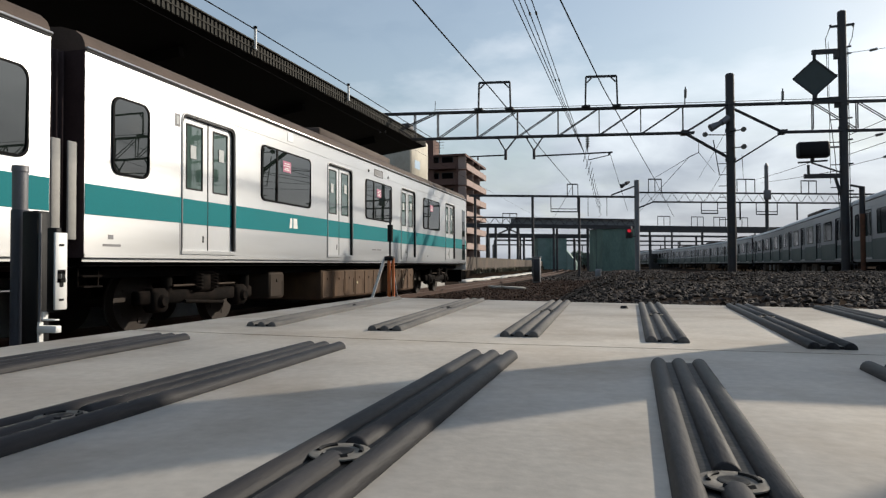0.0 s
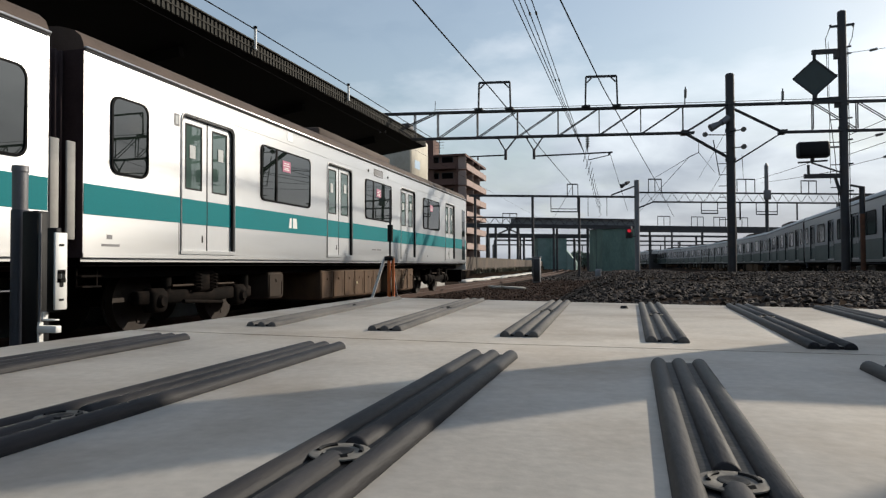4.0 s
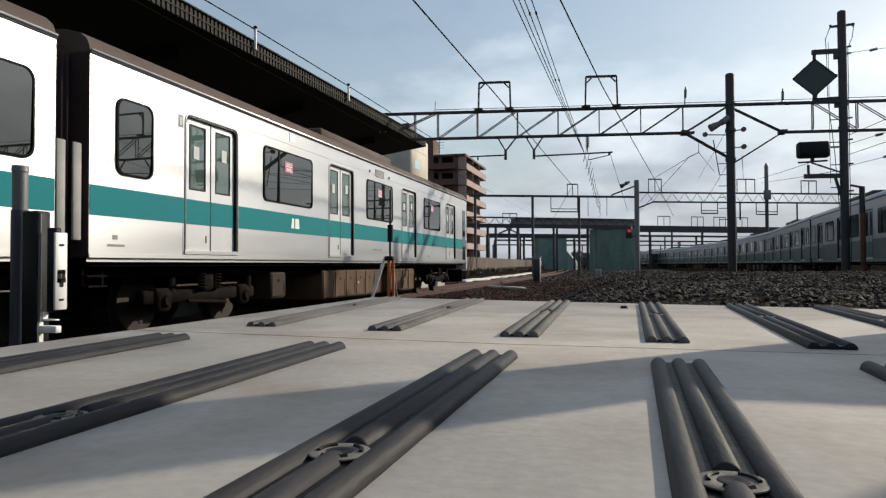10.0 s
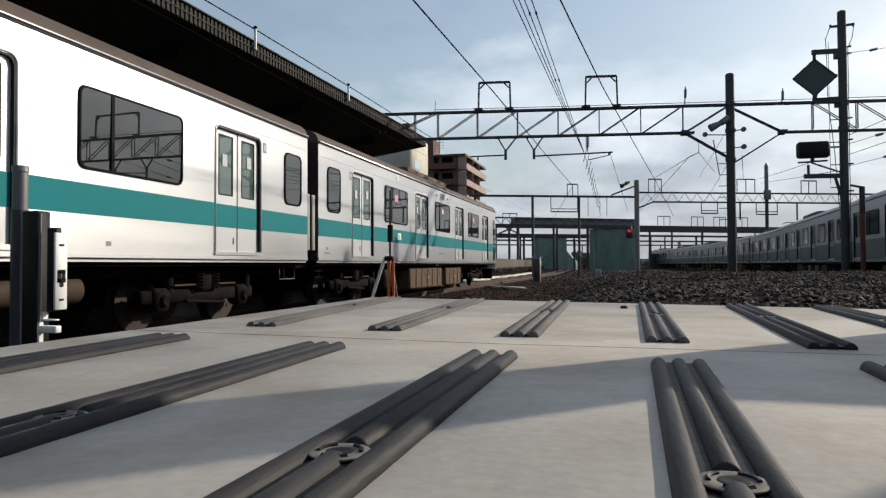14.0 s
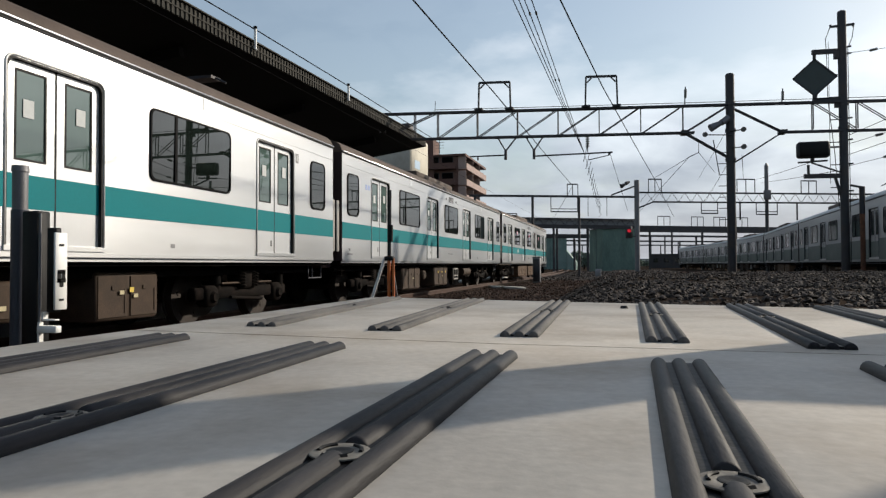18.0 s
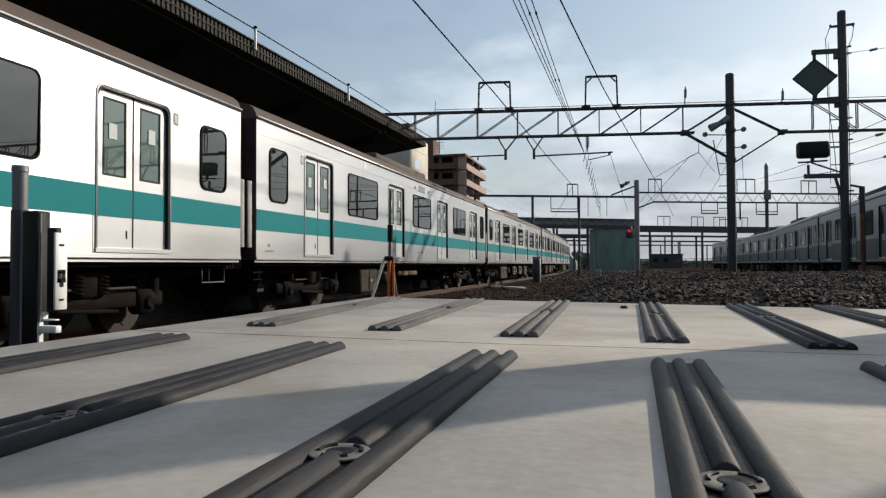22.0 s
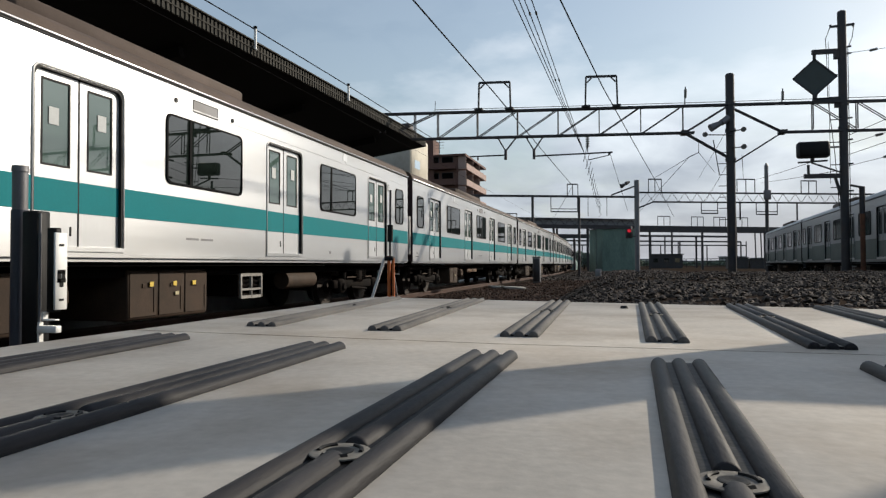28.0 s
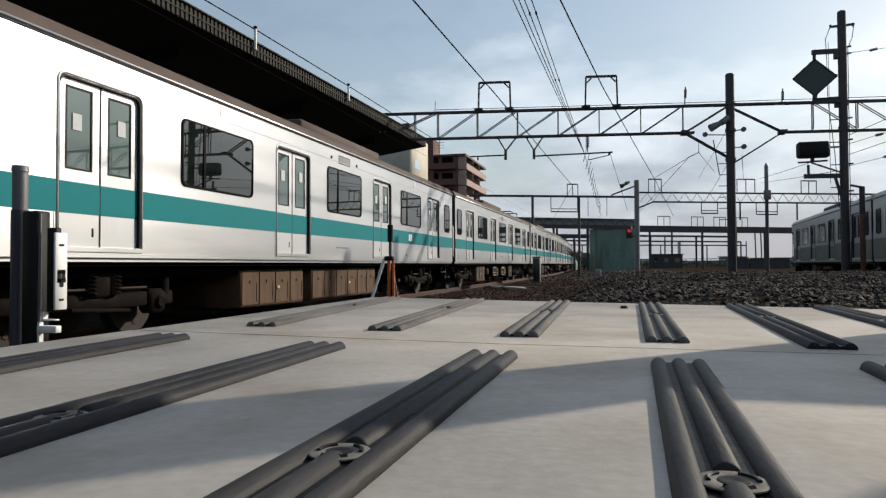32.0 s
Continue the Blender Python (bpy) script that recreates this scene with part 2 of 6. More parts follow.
M_LEAF = mat("weeds", (0.066, 0.062, 0.035), 0.8, 0.0, 0.3, 3, 60, 0.0, island=0.4)
# far trees, far sheet and town: distance haze painted in as paler colour
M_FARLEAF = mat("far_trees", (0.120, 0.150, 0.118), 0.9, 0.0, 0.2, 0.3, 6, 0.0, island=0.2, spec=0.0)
M_FARSHED = mat("hazed_sheet", (0.155, 0.235, 0.215), 0.9, 0.0, 0.3, 0.5, 5, 0.0, (0.27, 0.33, 0.32), 0.6, 0.4, spec=0.1)
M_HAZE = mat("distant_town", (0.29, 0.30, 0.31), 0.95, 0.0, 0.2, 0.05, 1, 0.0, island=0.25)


# ---- mesh helpers ----
class MB:
    """Collects the faces of one mesh."""

    def __init__(self):
        self.v, self.f = [], []

    def ring(self, rings, cap=True, closed=True):
        base = len(self.v)
        n = len(rings[0])
        for r in rings:
            self.v += [tuple(p) for p in r]
        for i in range(len(rings) - 1):
            a, b = base + i * n, base + (i + 1) * n
            for j in range(n if closed else n - 1):
                k = (j + 1) % n
                self.f.append((a + j, a + k, b + k, b + j))
        if cap:
            self.f.append(tuple(base + j for j in reversed(range(n))))
            e = base + (len(rings) - 1) * n
            self.f.append(tuple(e + j for j in range(n)))
        return self

    def box(self, c, s, m=None):
        x, y, z = (k / 2 for k in s)
        pts = [Vector((i * x, j * y, 0)) for i, j in ((-1, -1), (1, -1), (1, 1), (-1, 1))]
        m = (Matrix.Translation(c) @ m) if m is not None else Matrix.Translation(c)
        return self.ring([[m @ (p + Vector((0, 0, h))) for p in pts] for h in (-z, z)])

    def cbox(self, c, s, b, m=None):
        """A box with its edges broken by b."""
        x, y, z = (k / 2 for k in s)

        def octo(h, i):
            return [Vector((sx * px, sy * py, h)) for sx, sy, px, py in (
                (-1, -1, x - b, y - i), (1, -1, x - b, y - i), (1, -1, x - i, y - b), (1, 1, x - i, y - b),
                (1, 1, x - b, y - i), (-1, 1, x - b, y - i), (-1, 1, x - i, y - b), (-1, -1, x - i, y - b))]
        m = (Matrix.Translation(c) @ m) if m is not None else Matrix.Translation(c)
        return self.ring([[m @ p for p in octo(h, i)] for h, i in ((-z, b), (-z + b, 0), (z - b, 0), (z, b))])

    def tube(self, p, q, r, n=8, r2=None, cap=True):
        p, q = Vector(p), Vector(q)
        d = (q - p).normalized()
        a = d.orthogonal().normalized()
        b = d.cross(a)
        ang = [2 * math.pi * i / n for i in range(n)]
        return self.ring([[o + (a * math.cos(t) + b * math.sin(t)) * rr for t in ang] for o, rr in ((p, r), (q, r if r2 is None else r2))], cap)

    def bar(self, p, q, w, h, up=(0, 0, 1)):
        """A straight bar of w x h between two points."""
        p, q = Vector(p), Vector(q)
        d = (q - p).normalized()
        s = d.cross(Vector(up))
        s = s.normalized() if s.length > 1e-5 else Vector((1, 0, 0))
        u = s.cross(d)
        cs = [(-w / 2, -h / 2), (w / 2, -h / 2), (w / 2, h / 2), (-w / 2, h / 2)]
        return self.ring([[o + s * i + u * j for i, j in cs] for o in (p, q)])

    def wire(self, pts, r, n=5):
        """A bent round rod through the points."""
        pts = [Vector(p) for p in pts]
        rings = []
        for i, p in enumerate(pts):
            d = (pts[min(i + 1, len(pts) - 1)] - pts[max(i - 1, 0)]).normalized()
            a = d.cross(Vector((0.31, 0.2, 0.93))).normalized()
            b = d.cross(a)
            rings.append([p + (a * math.cos(2 * math.pi * k / n) + b * math.sin(2 * math.pi * k / n)) * r for k in range(n)])
        return self.ring(rings)

    def quad(self, *pts):
        k = len(self.v)
        self.v += [tuple(p) for p in pts]
        self.f.append(tuple(range(k, k + len(pts))))
        return self

    def mesh(self, name, m, smooth=False):
        me = bpy.data.meshes.new(name)
        me.from_pydata(self.v, [], self.f)
        me.materials.append(m)
        me.shade_smooth()
        if not smooth:
            me.set_sharp_from_angle(angle=radians(46))
        me.update()
        return me


def part(name, mb, m, parent, label="", at=None, smooth=False):
    """Links mb (an MB or a mesh) as one mesh object under a thing or part."""
    ob = new(name, mb.mesh(name, m, smooth) if isinstance(mb, MB) else mb)
    ob.parent = parent
    if at is not None:
        ob.matrix_basis = at
    if label:
        ob["label"] = label
    return ob


def thing(name, label, category, m=None, group="", kind="", mb=None, mt=None, smooth=False):
    ob = new(name, mb.mesh(name, mt, smooth) if mb else None)
    if m is not None:
        ob.matrix_basis = m
    return tagged(ob, label, category, group, kind)


def sm(x):
    x = min(1.0, max(0.0, x))
    return x * x * (3 - 2 * x)


def spline(pts):
    """A smooth function through (x, y) pairs."""
    xs, ys = [p[0] for p in pts], [p[1] for p in pts]
    n = len(xs)
    d = [(ys[i + 1] - ys[i]) / (xs[i + 1] - xs[i]) for i in range(n - 1)]
    k = [d[0]] + [(d[i] + d[i - 1]) / 2 for i in range(1, n - 1)] + [d[-1]]

    def f(x):
        if x <= xs[0]:
            return ys[0] + k[0] * (x - xs[0])
        if x >= xs[-1]:
            return ys[-1] + k[-1] * (x - xs[-1])
        i = max(j for j in range(n - 1) if xs[j] <= x)
        h = xs[i + 1] - xs[i]
        t = (x - xs[i]) / h
        return ((1 + 2 * t) * (1 - t) ** 2 * ys[i] + t * (1 - t) ** 2 * h * k[i] + t * t * (3 - 2 * t) * ys[i + 1] + t * t * (t - 1) * h * k[i + 1])
    return f


# ---- tracks: lateral place of each track's middle against the way along it ----
HALF = 1.435
near_side = spline([(-220, -6.0), (-60, -6.0), (0, -5.98), (25, -5.82), (45, -5.58), (62, -5.5), (90, -6.2), (124, -7.9), (160, -10.1), (200, -12.6), (300, -18.9)])
far_side = spline([(-260, -19.8), (0, 7.0), (26, 9.35), (49.6, 11.2), (65, 12.5), (81, 12.75), (93, 12.6), (105, 12.0), (118, 10.9), (131, 9.4), (157, 5.4), (190, -1.0), (260, -18.0), (420, -66.0)])


def near_track(s):
    return near_side(s) - HALF


def far_track(s):
    return far_side(s) + HALF


def ground_z(x, y):
    """Track beds low on the left, a heap of ballast before and right of the deck."""
    heap = sm((x + 2.2) / 2.4) * (1 - 0.8 * sm((y - 11.5) / 6.0)) * sm((y + 3) / 2)
    z = -0.17 + 0.97 * heap
    z += 0.04 * noise.noise((x * 0.8, y * 0.8, 0)) + 0.03 * noise.noise((x * 2.1, y * 2.1, 3))
    return z


def make_ground():
    xs = [-3000, -700, -150, -60, -30] + [-16 + 0.8 * i for i in range(15)] + [-4 + 0.25 * i for i in range(57)] + [10.5 + i for i in range(12)] + [30, 60, 150, 700, 3000]
    ys = [-3000, -700, -200, -60, -20, -8, -4] + [-2 + 0.25 * i for i in range(80)] + [18.5 + i for i in range(25)] + [46 + 4 * i for i in range(20)] + [150, 250, 600, 3000]
    mb = MB()
    for y in ys:
        for x in xs:
            mb.v.append((x, y, ground_z(x, y)))
    n = len(xs)
    for j in range(len(ys) - 1):
        for i in range(n - 1):
            a = j * n + i
            mb.f.append((a, a + 1, a + n + 1, a + n))
    return thing("ground", "dark brown crushed-stone ballast ground of a railway yard", "ground", kind="structure", mb=mb, mt=M_BALLAST, smooth=True)


make_ground()


def make_track(name, mid, s0, s1, step, label):
    t = thing(name, label, "railway track", kind="structure")
    pts = [s0 + step * i for i in range(int((s1 - s0) / step) + 1)]
    for side in (-0.567, 0.567):
        foot, top = MB(), MB()
        for a, b in zip(pts, pts[1:]):
            p, q = Vector((mid(a) + side, a, 0)), Vector((mid(b) + side, b, 0))
            foot.bar(p - Vector((0, 0, 0.145)), q - Vector((0, 0, 0.145)), 0.125, 0.02)
            foot.bar(p - Vector((0, 0, 0.085)), q - Vector((0, 0, 0.085)), 0.03, 0.11)
            top.bar(p - Vector((0, 0, 0.02)), q - Vector((0, 0, 0.02)), 0.065, 0.04)
        r = part("rail", foot, M_RUST, t, "rusty steel rail")
        part("rail_head", top, M_RAILTOP, r, "polished rail head")
    return t


near_track_ob = make_track("track_near", near_track, -30, 260, 5, "ballasted railway track with rusty rails")
far_track_ob = make_track("track_far", far_track, -30, 260, 5, "ballasted railway track behind a heap of stones")


# ---- deck with anti-slip strips ----
DECK_Z = 0.88


def make_deck():
    d = thing("deck", "pale sunlit walkway deck of large smooth boards", "walkway deck", kind="structure")
    near = MB()
    far = MB()

    def slab(mb, pts, th=0.05):
        mb.ring([[(x, y, DECK_Z - th) for x, y in pts], [(x, y, DECK_Z - 0.004) for x, y in pts],
                 [(x + (0.004 if x < 0 else -0.004), y, DECK_Z) for x, y in pts]])
    slab(near, [(-0.545, -0.9), (1.6, -0.9), (1.6, 0.5385), (-0.107, 0.5925), (-0.520, 0.634)])
    slab(far, [(-0.518, 0.640), (-0.105, 0.596), (1.6, 0.541), (1.6, 0.848), (-0.525, 1.392)])
    part("deck_board", near, M_DECK, d)
    part("deck_board", far, M_DECK, d)
    # frame that carries the boards
    fr = MB()
    for y in (-0.6, 0.2, 0.98):
        fr.box((0.5 if y < 0.9 else 0.1, y, 0.78), (1.9 if y < 0.9 else 1.1, 0.08, 0.10))
    for x, ys in ((-0.4, (-0.6, 0.98)), (0.5, (-0.6, 0.98)), (1.4, (-0.6, 0.6))):
        for y in ys:
            fr.box((x, y, 0.34), (0.08, 0.08, 0.78))
    part("frame", fr, M_DARKSTEEL, d, "dark steel frame under the boards")
    return d


make_deck()


def make_strip(p, q, wp, wq, screw_at, tone=M_GRIP):
    """Three half-round rubber bars from p to q on the deck, held by a washer and screw."""
    p, q = Vector((*p, DECK_Z)), Vector((*q, DECK_Z))
    d = (q - p)
    ln = d.length
    yaw = math.atan2(-d.x, d.y)
    t = thing("anti_slip_strip", "dark grey rubber anti-slip strip of three ribs screwed to the deck", "anti-slip strip", pose(p.x, p.y, p.z, 0, 0, math.degrees(yaw)), "strips on the deck")
    w = (wp + wq) / 2
    r = w / 7.6
    for i in (-1, 0, 1):
        mb = MB()
        segs = [(0, screw_at - 0.004), (screw_at + 0.0135, ln)] if i == 0 and screw_at else [(0, ln)]
        for a, b in segs:
            rings = []
            for y, k in ((a, 0.9), (a + 0.002, 1.0), (b - 0.002, 1.0), (b, 0.9)):
                rings.append([Vector((i * w / 3 + math.cos(t2) * r * k, y, math.sin(t2) * r * 1.08 * k)) for t2 in [math.pi * j / 10 for j in range(11)]] + [Vector((i * w / 3 - r * k, y, -0.001)), Vector((i * w / 3 + r * k, y, -0.001))])
            mb.ring(rings)
        part("rib", mb, tone, t, smooth=True)
    # black backing paints in the shade of the gaps between the ribs
    base = MB()
    base.box((0, ln / 2, 0.0008), (w * 0.90, ln - 0.004, 0.003))
    part("backing", base, M_RUBBER, t)
    if screw_at:
        wm = MB()
        wm.ring([[(rr * math.cos(a), screw_at + rr * math.sin(a), z) for a in [2 * math.pi * j / 28 for j in range(28)]]
                 for rr, z in ((w * 0.245, r * 0.60), (w * 0.27, r * 0.62), (w * 0.27, r * 0.72), (w * 0.255, r * 0.76), (w * 0.11, r * 0.74), (w * 0.10, r * 0.66))])
        ws = part("washer", wm, M_WASHER, t, "worn round steel washer")
        sc = MB()
        ang = [2 * math.pi * j / 20 for j in range(20)]
        sc.ring([[(rr * math.cos(a), screw_at + rr * math.sin(a), z) for a in ang] for rr, z in ((w * 0.12, r * 0.70), (w * 0.12, r * 0.78), (w * 0.09, r * 0.82), (w * 0.05, r * 0.74))])
        for k in range(3):
            sc.wire([(w * 0.19 * math.cos(2.1 * k + 0.25 * j), screw_at + w * 0.19 * math.sin(2.1 * k + 0.25 * j), r * 0.77) for j in range(6)], w * 0.022, 5)
        part("screw", sc, M_RUBBER, ws, "dark cross-head screw")
    return t


# far row, then near row: near end, far end
for a, b, wa, wb, s in [
        ((-0.398, 0.703), (-0.450, 1.330), 0.036, 0.042, 0.345), ((-0.242, 0.684), (-0.270, 1.290), 0.040, 0.042, 0.325),
        ((-0.094, 0.653), (-0.105, 1.252), 0.040, 0.042, 0.325), ((0.041, 0.634), (0.050, 1.211), 0.040, 0.041, 0.300),
        ((0.167, 0.613), (0.186, 1.190), 0.038, 0.042, 0.310), ((0.285, 0.590), (0.309, 1.168), 0.038, 0.040, 0.300),
        ((0.415, 0.575), (0.440, 1.120), 0.038, 0.040, 0.300)]:
    make_strip(a, b, wa, wb, s, M_GRIPLIT if a[0] < 0.1 else M_GRIP)
for a, b, wa, wb, s in [
        ((-0.398, 0.060), (-0.415, 0.567), 0.042, 0.042, 0.0), ((-0.237, 0.030), (-0.2420, 0.535), 0.041, 0.041, 0.22),
        ((-0.0995, 0.000), (-0.0930, 0.510), 0.041, 0.041, 0.226), ((0.0280, -0.02), (0.0388, 0.494), 0.0395, 0.0395, 0.244),
        ((0.152, -0.04), (0.172, 0.505), 0.041, 0.042, 0.26)]:
    make_strip(a, b, wa, wb, s)


def make_stud(x, y):
    t = thing("deck_screw", "small dark screw head in the deck board", "screw", pose(x, y, DECK_Z), "screws in the deck")
    part("head", MB().tube((0, 0, 0), (0, 0, 0.004), 0.007, 12, 0.005), M_RUBBER, t)


make_stud(0.007, 1.111)


def make_shadow_caster():
    """Made up, out of view on the sunny side: two round posts with a panel between them shade the deck."""
    t = thing("barrier", "unseen shadow caster of two round posts and a panel beside the deck", "barrier", pose(0, 1.0, DECK_Z))
    for x in (0.576, 0.936):
        part("post", MB().tube((x, 0, 0), (x, 0, 1.35), 0.0585, 16), M_GALV, t)
    part("panel", MB().cbox((0.756, 0, 0.2125), (0.244, 0.03, 0.385), 0.004), M_GALV, t)


make_shadow_caster()


# ---- trains ----
def car_meshes(kind):
    """The shared meshes of one kind of carriage; the way is +y, the rails lie at z = 0, the body is 19.5 m long."""
    c = {}
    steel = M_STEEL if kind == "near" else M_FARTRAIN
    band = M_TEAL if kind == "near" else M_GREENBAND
    L = 9.75
    W = HALF
    z0, z1 = 1.045, 3.46
    doors = [-L + 2.46 + 4.86 * i for i in range(4)]
    dz0, dz1, dh = 1.17, 3.10, 0.66
    # side wall with door openings, right side; mirrored for the other one
    for sgn, tag in ((1, "r"), (-1, "l")):
        mb = MB()
        ys = [-L]
        for d in doors:
            ys += [d - dh, d + dh]
        ys += [L]

        def q(y0, y1, za, zb, x=W):
            a = [(sgn * x, y0, za), (sgn * x, y1, za), (sgn * x, y1, zb), (sgn * x, y0, zb)]
            mb.quad(*(a if sgn > 0 else a[::-1]))
        for i in range(len(ys) - 1):
            if i % 2 == 0:
                q(ys[i], ys[i + 1], z0, z1)
            else:
                q(ys[i], ys[i + 1], dz1, z1)
                q(ys[i], ys[i + 1], z0, dz0)
                x0, x1, a, b = W, W - 0.058, ys[i], ys[i + 1]
                mb.quad((sgn * x0, a, dz0), (sgn * x1, a, dz0), (sgn * x1, a, dz1), (sgn * x0, a, dz1))
                mb.quad((sgn * x0, b, dz0), (sgn * x1, b, dz0), (sgn * x1, b, dz1), (sgn * x0, b, dz1))
                mb.quad((sgn * x0, a, dz1), (sgn * x1, a, dz1), (sgn * x1, b, dz1), (sgn * x0, b, dz1))
                mb.quad((sgn * x0, a, dz0), (sgn * x1, a, dz0), (sgn * x1, b, dz0), (sgn * x0, b, dz0))
        # lower edge turned in, raised sill line
        q(-L, L, z0 - 0.045, z0, W - 0.03)
        for n, dx, z, th, hh in (("sill_rail", 0.004, z0 + 0.03, 0.012, 0.05), ("seam_rail", 0.001, 3.20, 0.008, 0.008)):
            c[n + tag] = MB().box((sgn * (W + dx), 0, z), (th, 2 * L, hh)).mesh(n, steel)
        c["wall_" + tag] = mb.mesh("side_wall", steel)
        gm = MB()
        gm.box((sgn * (W + 0.004), 0, z1 - 0.004), (0.03, 2 * L, 0.020))
        c["gutter_" + tag] = gm.mesh("gutter", M_RUBBER)
        dm2 = MB()
        dm2.cbox((sgn * (W + 0.014), 0, z1 + 0.021), (0.05, 2 * L, 0.026), 0.006)
        c["drip_" + tag] = dm2.mesh("drip_rail", steel)
    # far band reaches lower to paint in the dark ground mirrored below the stripe
    bz, bh = (1.729, 0.356) if kind == "near" else (1.50, 0.80)
    c["band_end"] = MB().box((0.001, 0, bz), (0.008, 1.775, bh)).mesh("colour_band", band)
    c["band_mid"] = MB().box((0.001, 0, bz), (0.008, 3.52, bh)).mesh("colour_band", band)
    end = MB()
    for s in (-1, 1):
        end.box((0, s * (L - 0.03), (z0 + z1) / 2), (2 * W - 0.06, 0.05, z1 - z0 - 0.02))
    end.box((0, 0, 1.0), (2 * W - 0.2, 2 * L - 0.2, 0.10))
    # near-black block in place of the car's unlit inside
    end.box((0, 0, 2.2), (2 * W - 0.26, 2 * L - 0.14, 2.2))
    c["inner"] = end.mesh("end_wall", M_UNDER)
    c["steel_end"] = MB().box((0, 0, (z0 + z1) / 2), (2 * W - 0.01, 0.02, z1 - z0)).mesh("end_wall", M_GANG)
    # roof
    half = [(W - 0.004, z1), (W - 0.012, z1 + 0.08), (W - 0.05, z1 + 0.16), (W - 0.14, z1 + 0.235), (W - 0.34, z1 + 0.295), (0.7, z1 + 0.335)]
    prof = [(-x, z) for x, z in half] + [(0, z1 + 0.36)] + [(x, z) for x, z in half[::-1]]
    c["roof"] = MB().ring([[(x, y, z) for x, z in prof] for y in (L, -L)]).mesh("roof", M_ROOF if kind == "near" else M_FARROOF)
    ac = MB()
    ac.cbox((0, 0, z1 + 0.355), (2.14, 4.6, 0.30), 0.045)
    ac.cbox((0, -0.3, z1 + 0.525), (1.6, 2.8, 0.05), 0.02)
    c["ac"] = ac.mesh("air_conditioner", M_ROOF)
    duct = MB()
    duct.cbox((0.55, 0, z1 + 0.36), (0.5, 2.6, 0.14), 0.03)
    c["duct"] = duct.mesh("roof_duct", M_ROOF)
    # door leaf, its outer face at x = 0
    leaf = MB()
    lw = 0.640
    gy, gz0, gz1 = 0.19, 2.06, 2.99
    for y0, y1, za, zb in ((-lw / 2, -gy, dz0, dz1), (gy, lw / 2, dz0, dz1), (-gy, gy, dz0, gz0), (-gy, gy, gz1, dz1)):
        leaf.box((-0.015, (y0 + y1) / 2, (za + zb) / 2), (0.03, y1 - y0, zb - za))
    c["leaf"] = leaf.mesh("door_leaf", M_DOOR if kind == "near" else M_FARTRAIN)
    c["leaf_glass"] = MB().box((-0.012, 0, (gz0 + gz1) / 2), (0.012, 2 * gy, gz1 - gz0)).mesh("door_pane", M_DOORGLASS if kind == "near" else M_FARGLASS)
    fr = MB()
    for y in (-gy, gy):
        fr.box((0.001, y, (gz0 + gz1) / 2), (0.008, 0.022, gz1 - gz0 + 0.02))
    for z in (gz0, gz1):
        fr.box((0.001, 0, z), (0.008, 2 * gy - 0.022, 0.022))
    c["leaf_frame"] = fr.mesh("door_seal", M_RUBBER)
    c["leaf_band"] = MB().box((0.001, 0, bz), (0.008, lw - 0.004, bh if kind == "near" else 0.60)).mesh("colour_band", band)
    c["sticker"] = MB().box((0.002, 0, 2.60), (0.004, 0.135, 0.19)).mesh("notice", M_PAPER)
    c["pull"] = MB().cbox((0.001, 0.215, 1.34), (0.010, 0.030, 0.105), 0.004).mesh("door_pull", M_RUBBER)
    # black lining: rubber seal plus painted recess shade, thicker on the far side
    ds = MB()
    for y, w in ((-dh + 0.006, 0.010), (dh - 0.012, 0.022)):
        ds.box((-0.025, y, (dz0 + dz1) / 2), (0.056, w, dz1 - dz0 - 0.004))
    ds.box((-0.025, 0, dz1 - 0.012), (0.056, 2 * dh - 0.05, 0.020))
    for s in (-1, 1):
        o = s * (dh - 0.012)
        ds.ring([[(x, o, dz1 - 0.12), (x, o, dz1 - 0.01), (x, o - s * 0.11, dz1 - 0.01), (x, o - s * 0.035, dz1 - 0.045)] for x in ((-0.052, 0.001) if s > 0 else (0.001, -0.052))])
    c["door_seal"] = ds.mesh("door_frame", M_RUBBER)
    # raised surround with rounded upper corners
    sr = MB()
    e, r = dh + 0.016, 0.11
    path = [(0.0, -e, dz0 - 0.02)] + [(0.0, -e + r - r * math.cos(a), dz1 + 0.02 - r + r * math.sin(a)) for a in [radians(15 * q) for q in range(7)]]
    path += [(0.0, -y, z) for _, y, z in path[::-1]]
    sr.wire(path, 0.016, 8)
    c["surround"] = sr.mesh("door_surround", M_SURROUND if kind == "near" else steel, True)
    c["door_mid"] = MB().box((-0.052, 0, (dz0 + dz1) / 2), (0.03, 0.022, dz1 - dz0)).mesh("door_rubber", M_RUBBER)
    c["door_sill"] = MB().box((0.004, 0, dz0 - 0.03), (0.03, 2 * dh + 0.06, 0.05)).mesh("door_step", M_STEEL)

    def window(w, h, r, mull):
        o = []
        for cx, cz, a0 in ((w / 2 - r, h / 2 - r, 0), (-w / 2 + r, h / 2 - r, 90), (-w / 2 + r, -h / 2 + r, 180), (w / 2 - r, -h / 2 + r, 270)):
            for i in range(5):
                a = radians(a0 + 22.5 * i)
                o.append((cx + r * math.cos(a), cz + r * math.sin(a)))
        rim = MB()
        k1, k2 = (w - 0.056) / w, (h - 0.056) / h
        inn = [(y * k1, z * k2) for y, z in o]
        rings = [[(0.0, y, z) for y, z in o], [(0.020, y * 0.995, z * 0.995) for y, z in o], [(0.024, y, z) for y, z in inn], [(0.002, y, z) for y, z in inn]]
        rim.ring(rings, cap=False)
        if mull:
            rim.box((0.012, mull, 0), (0.024, 0.050, h - 0.05))
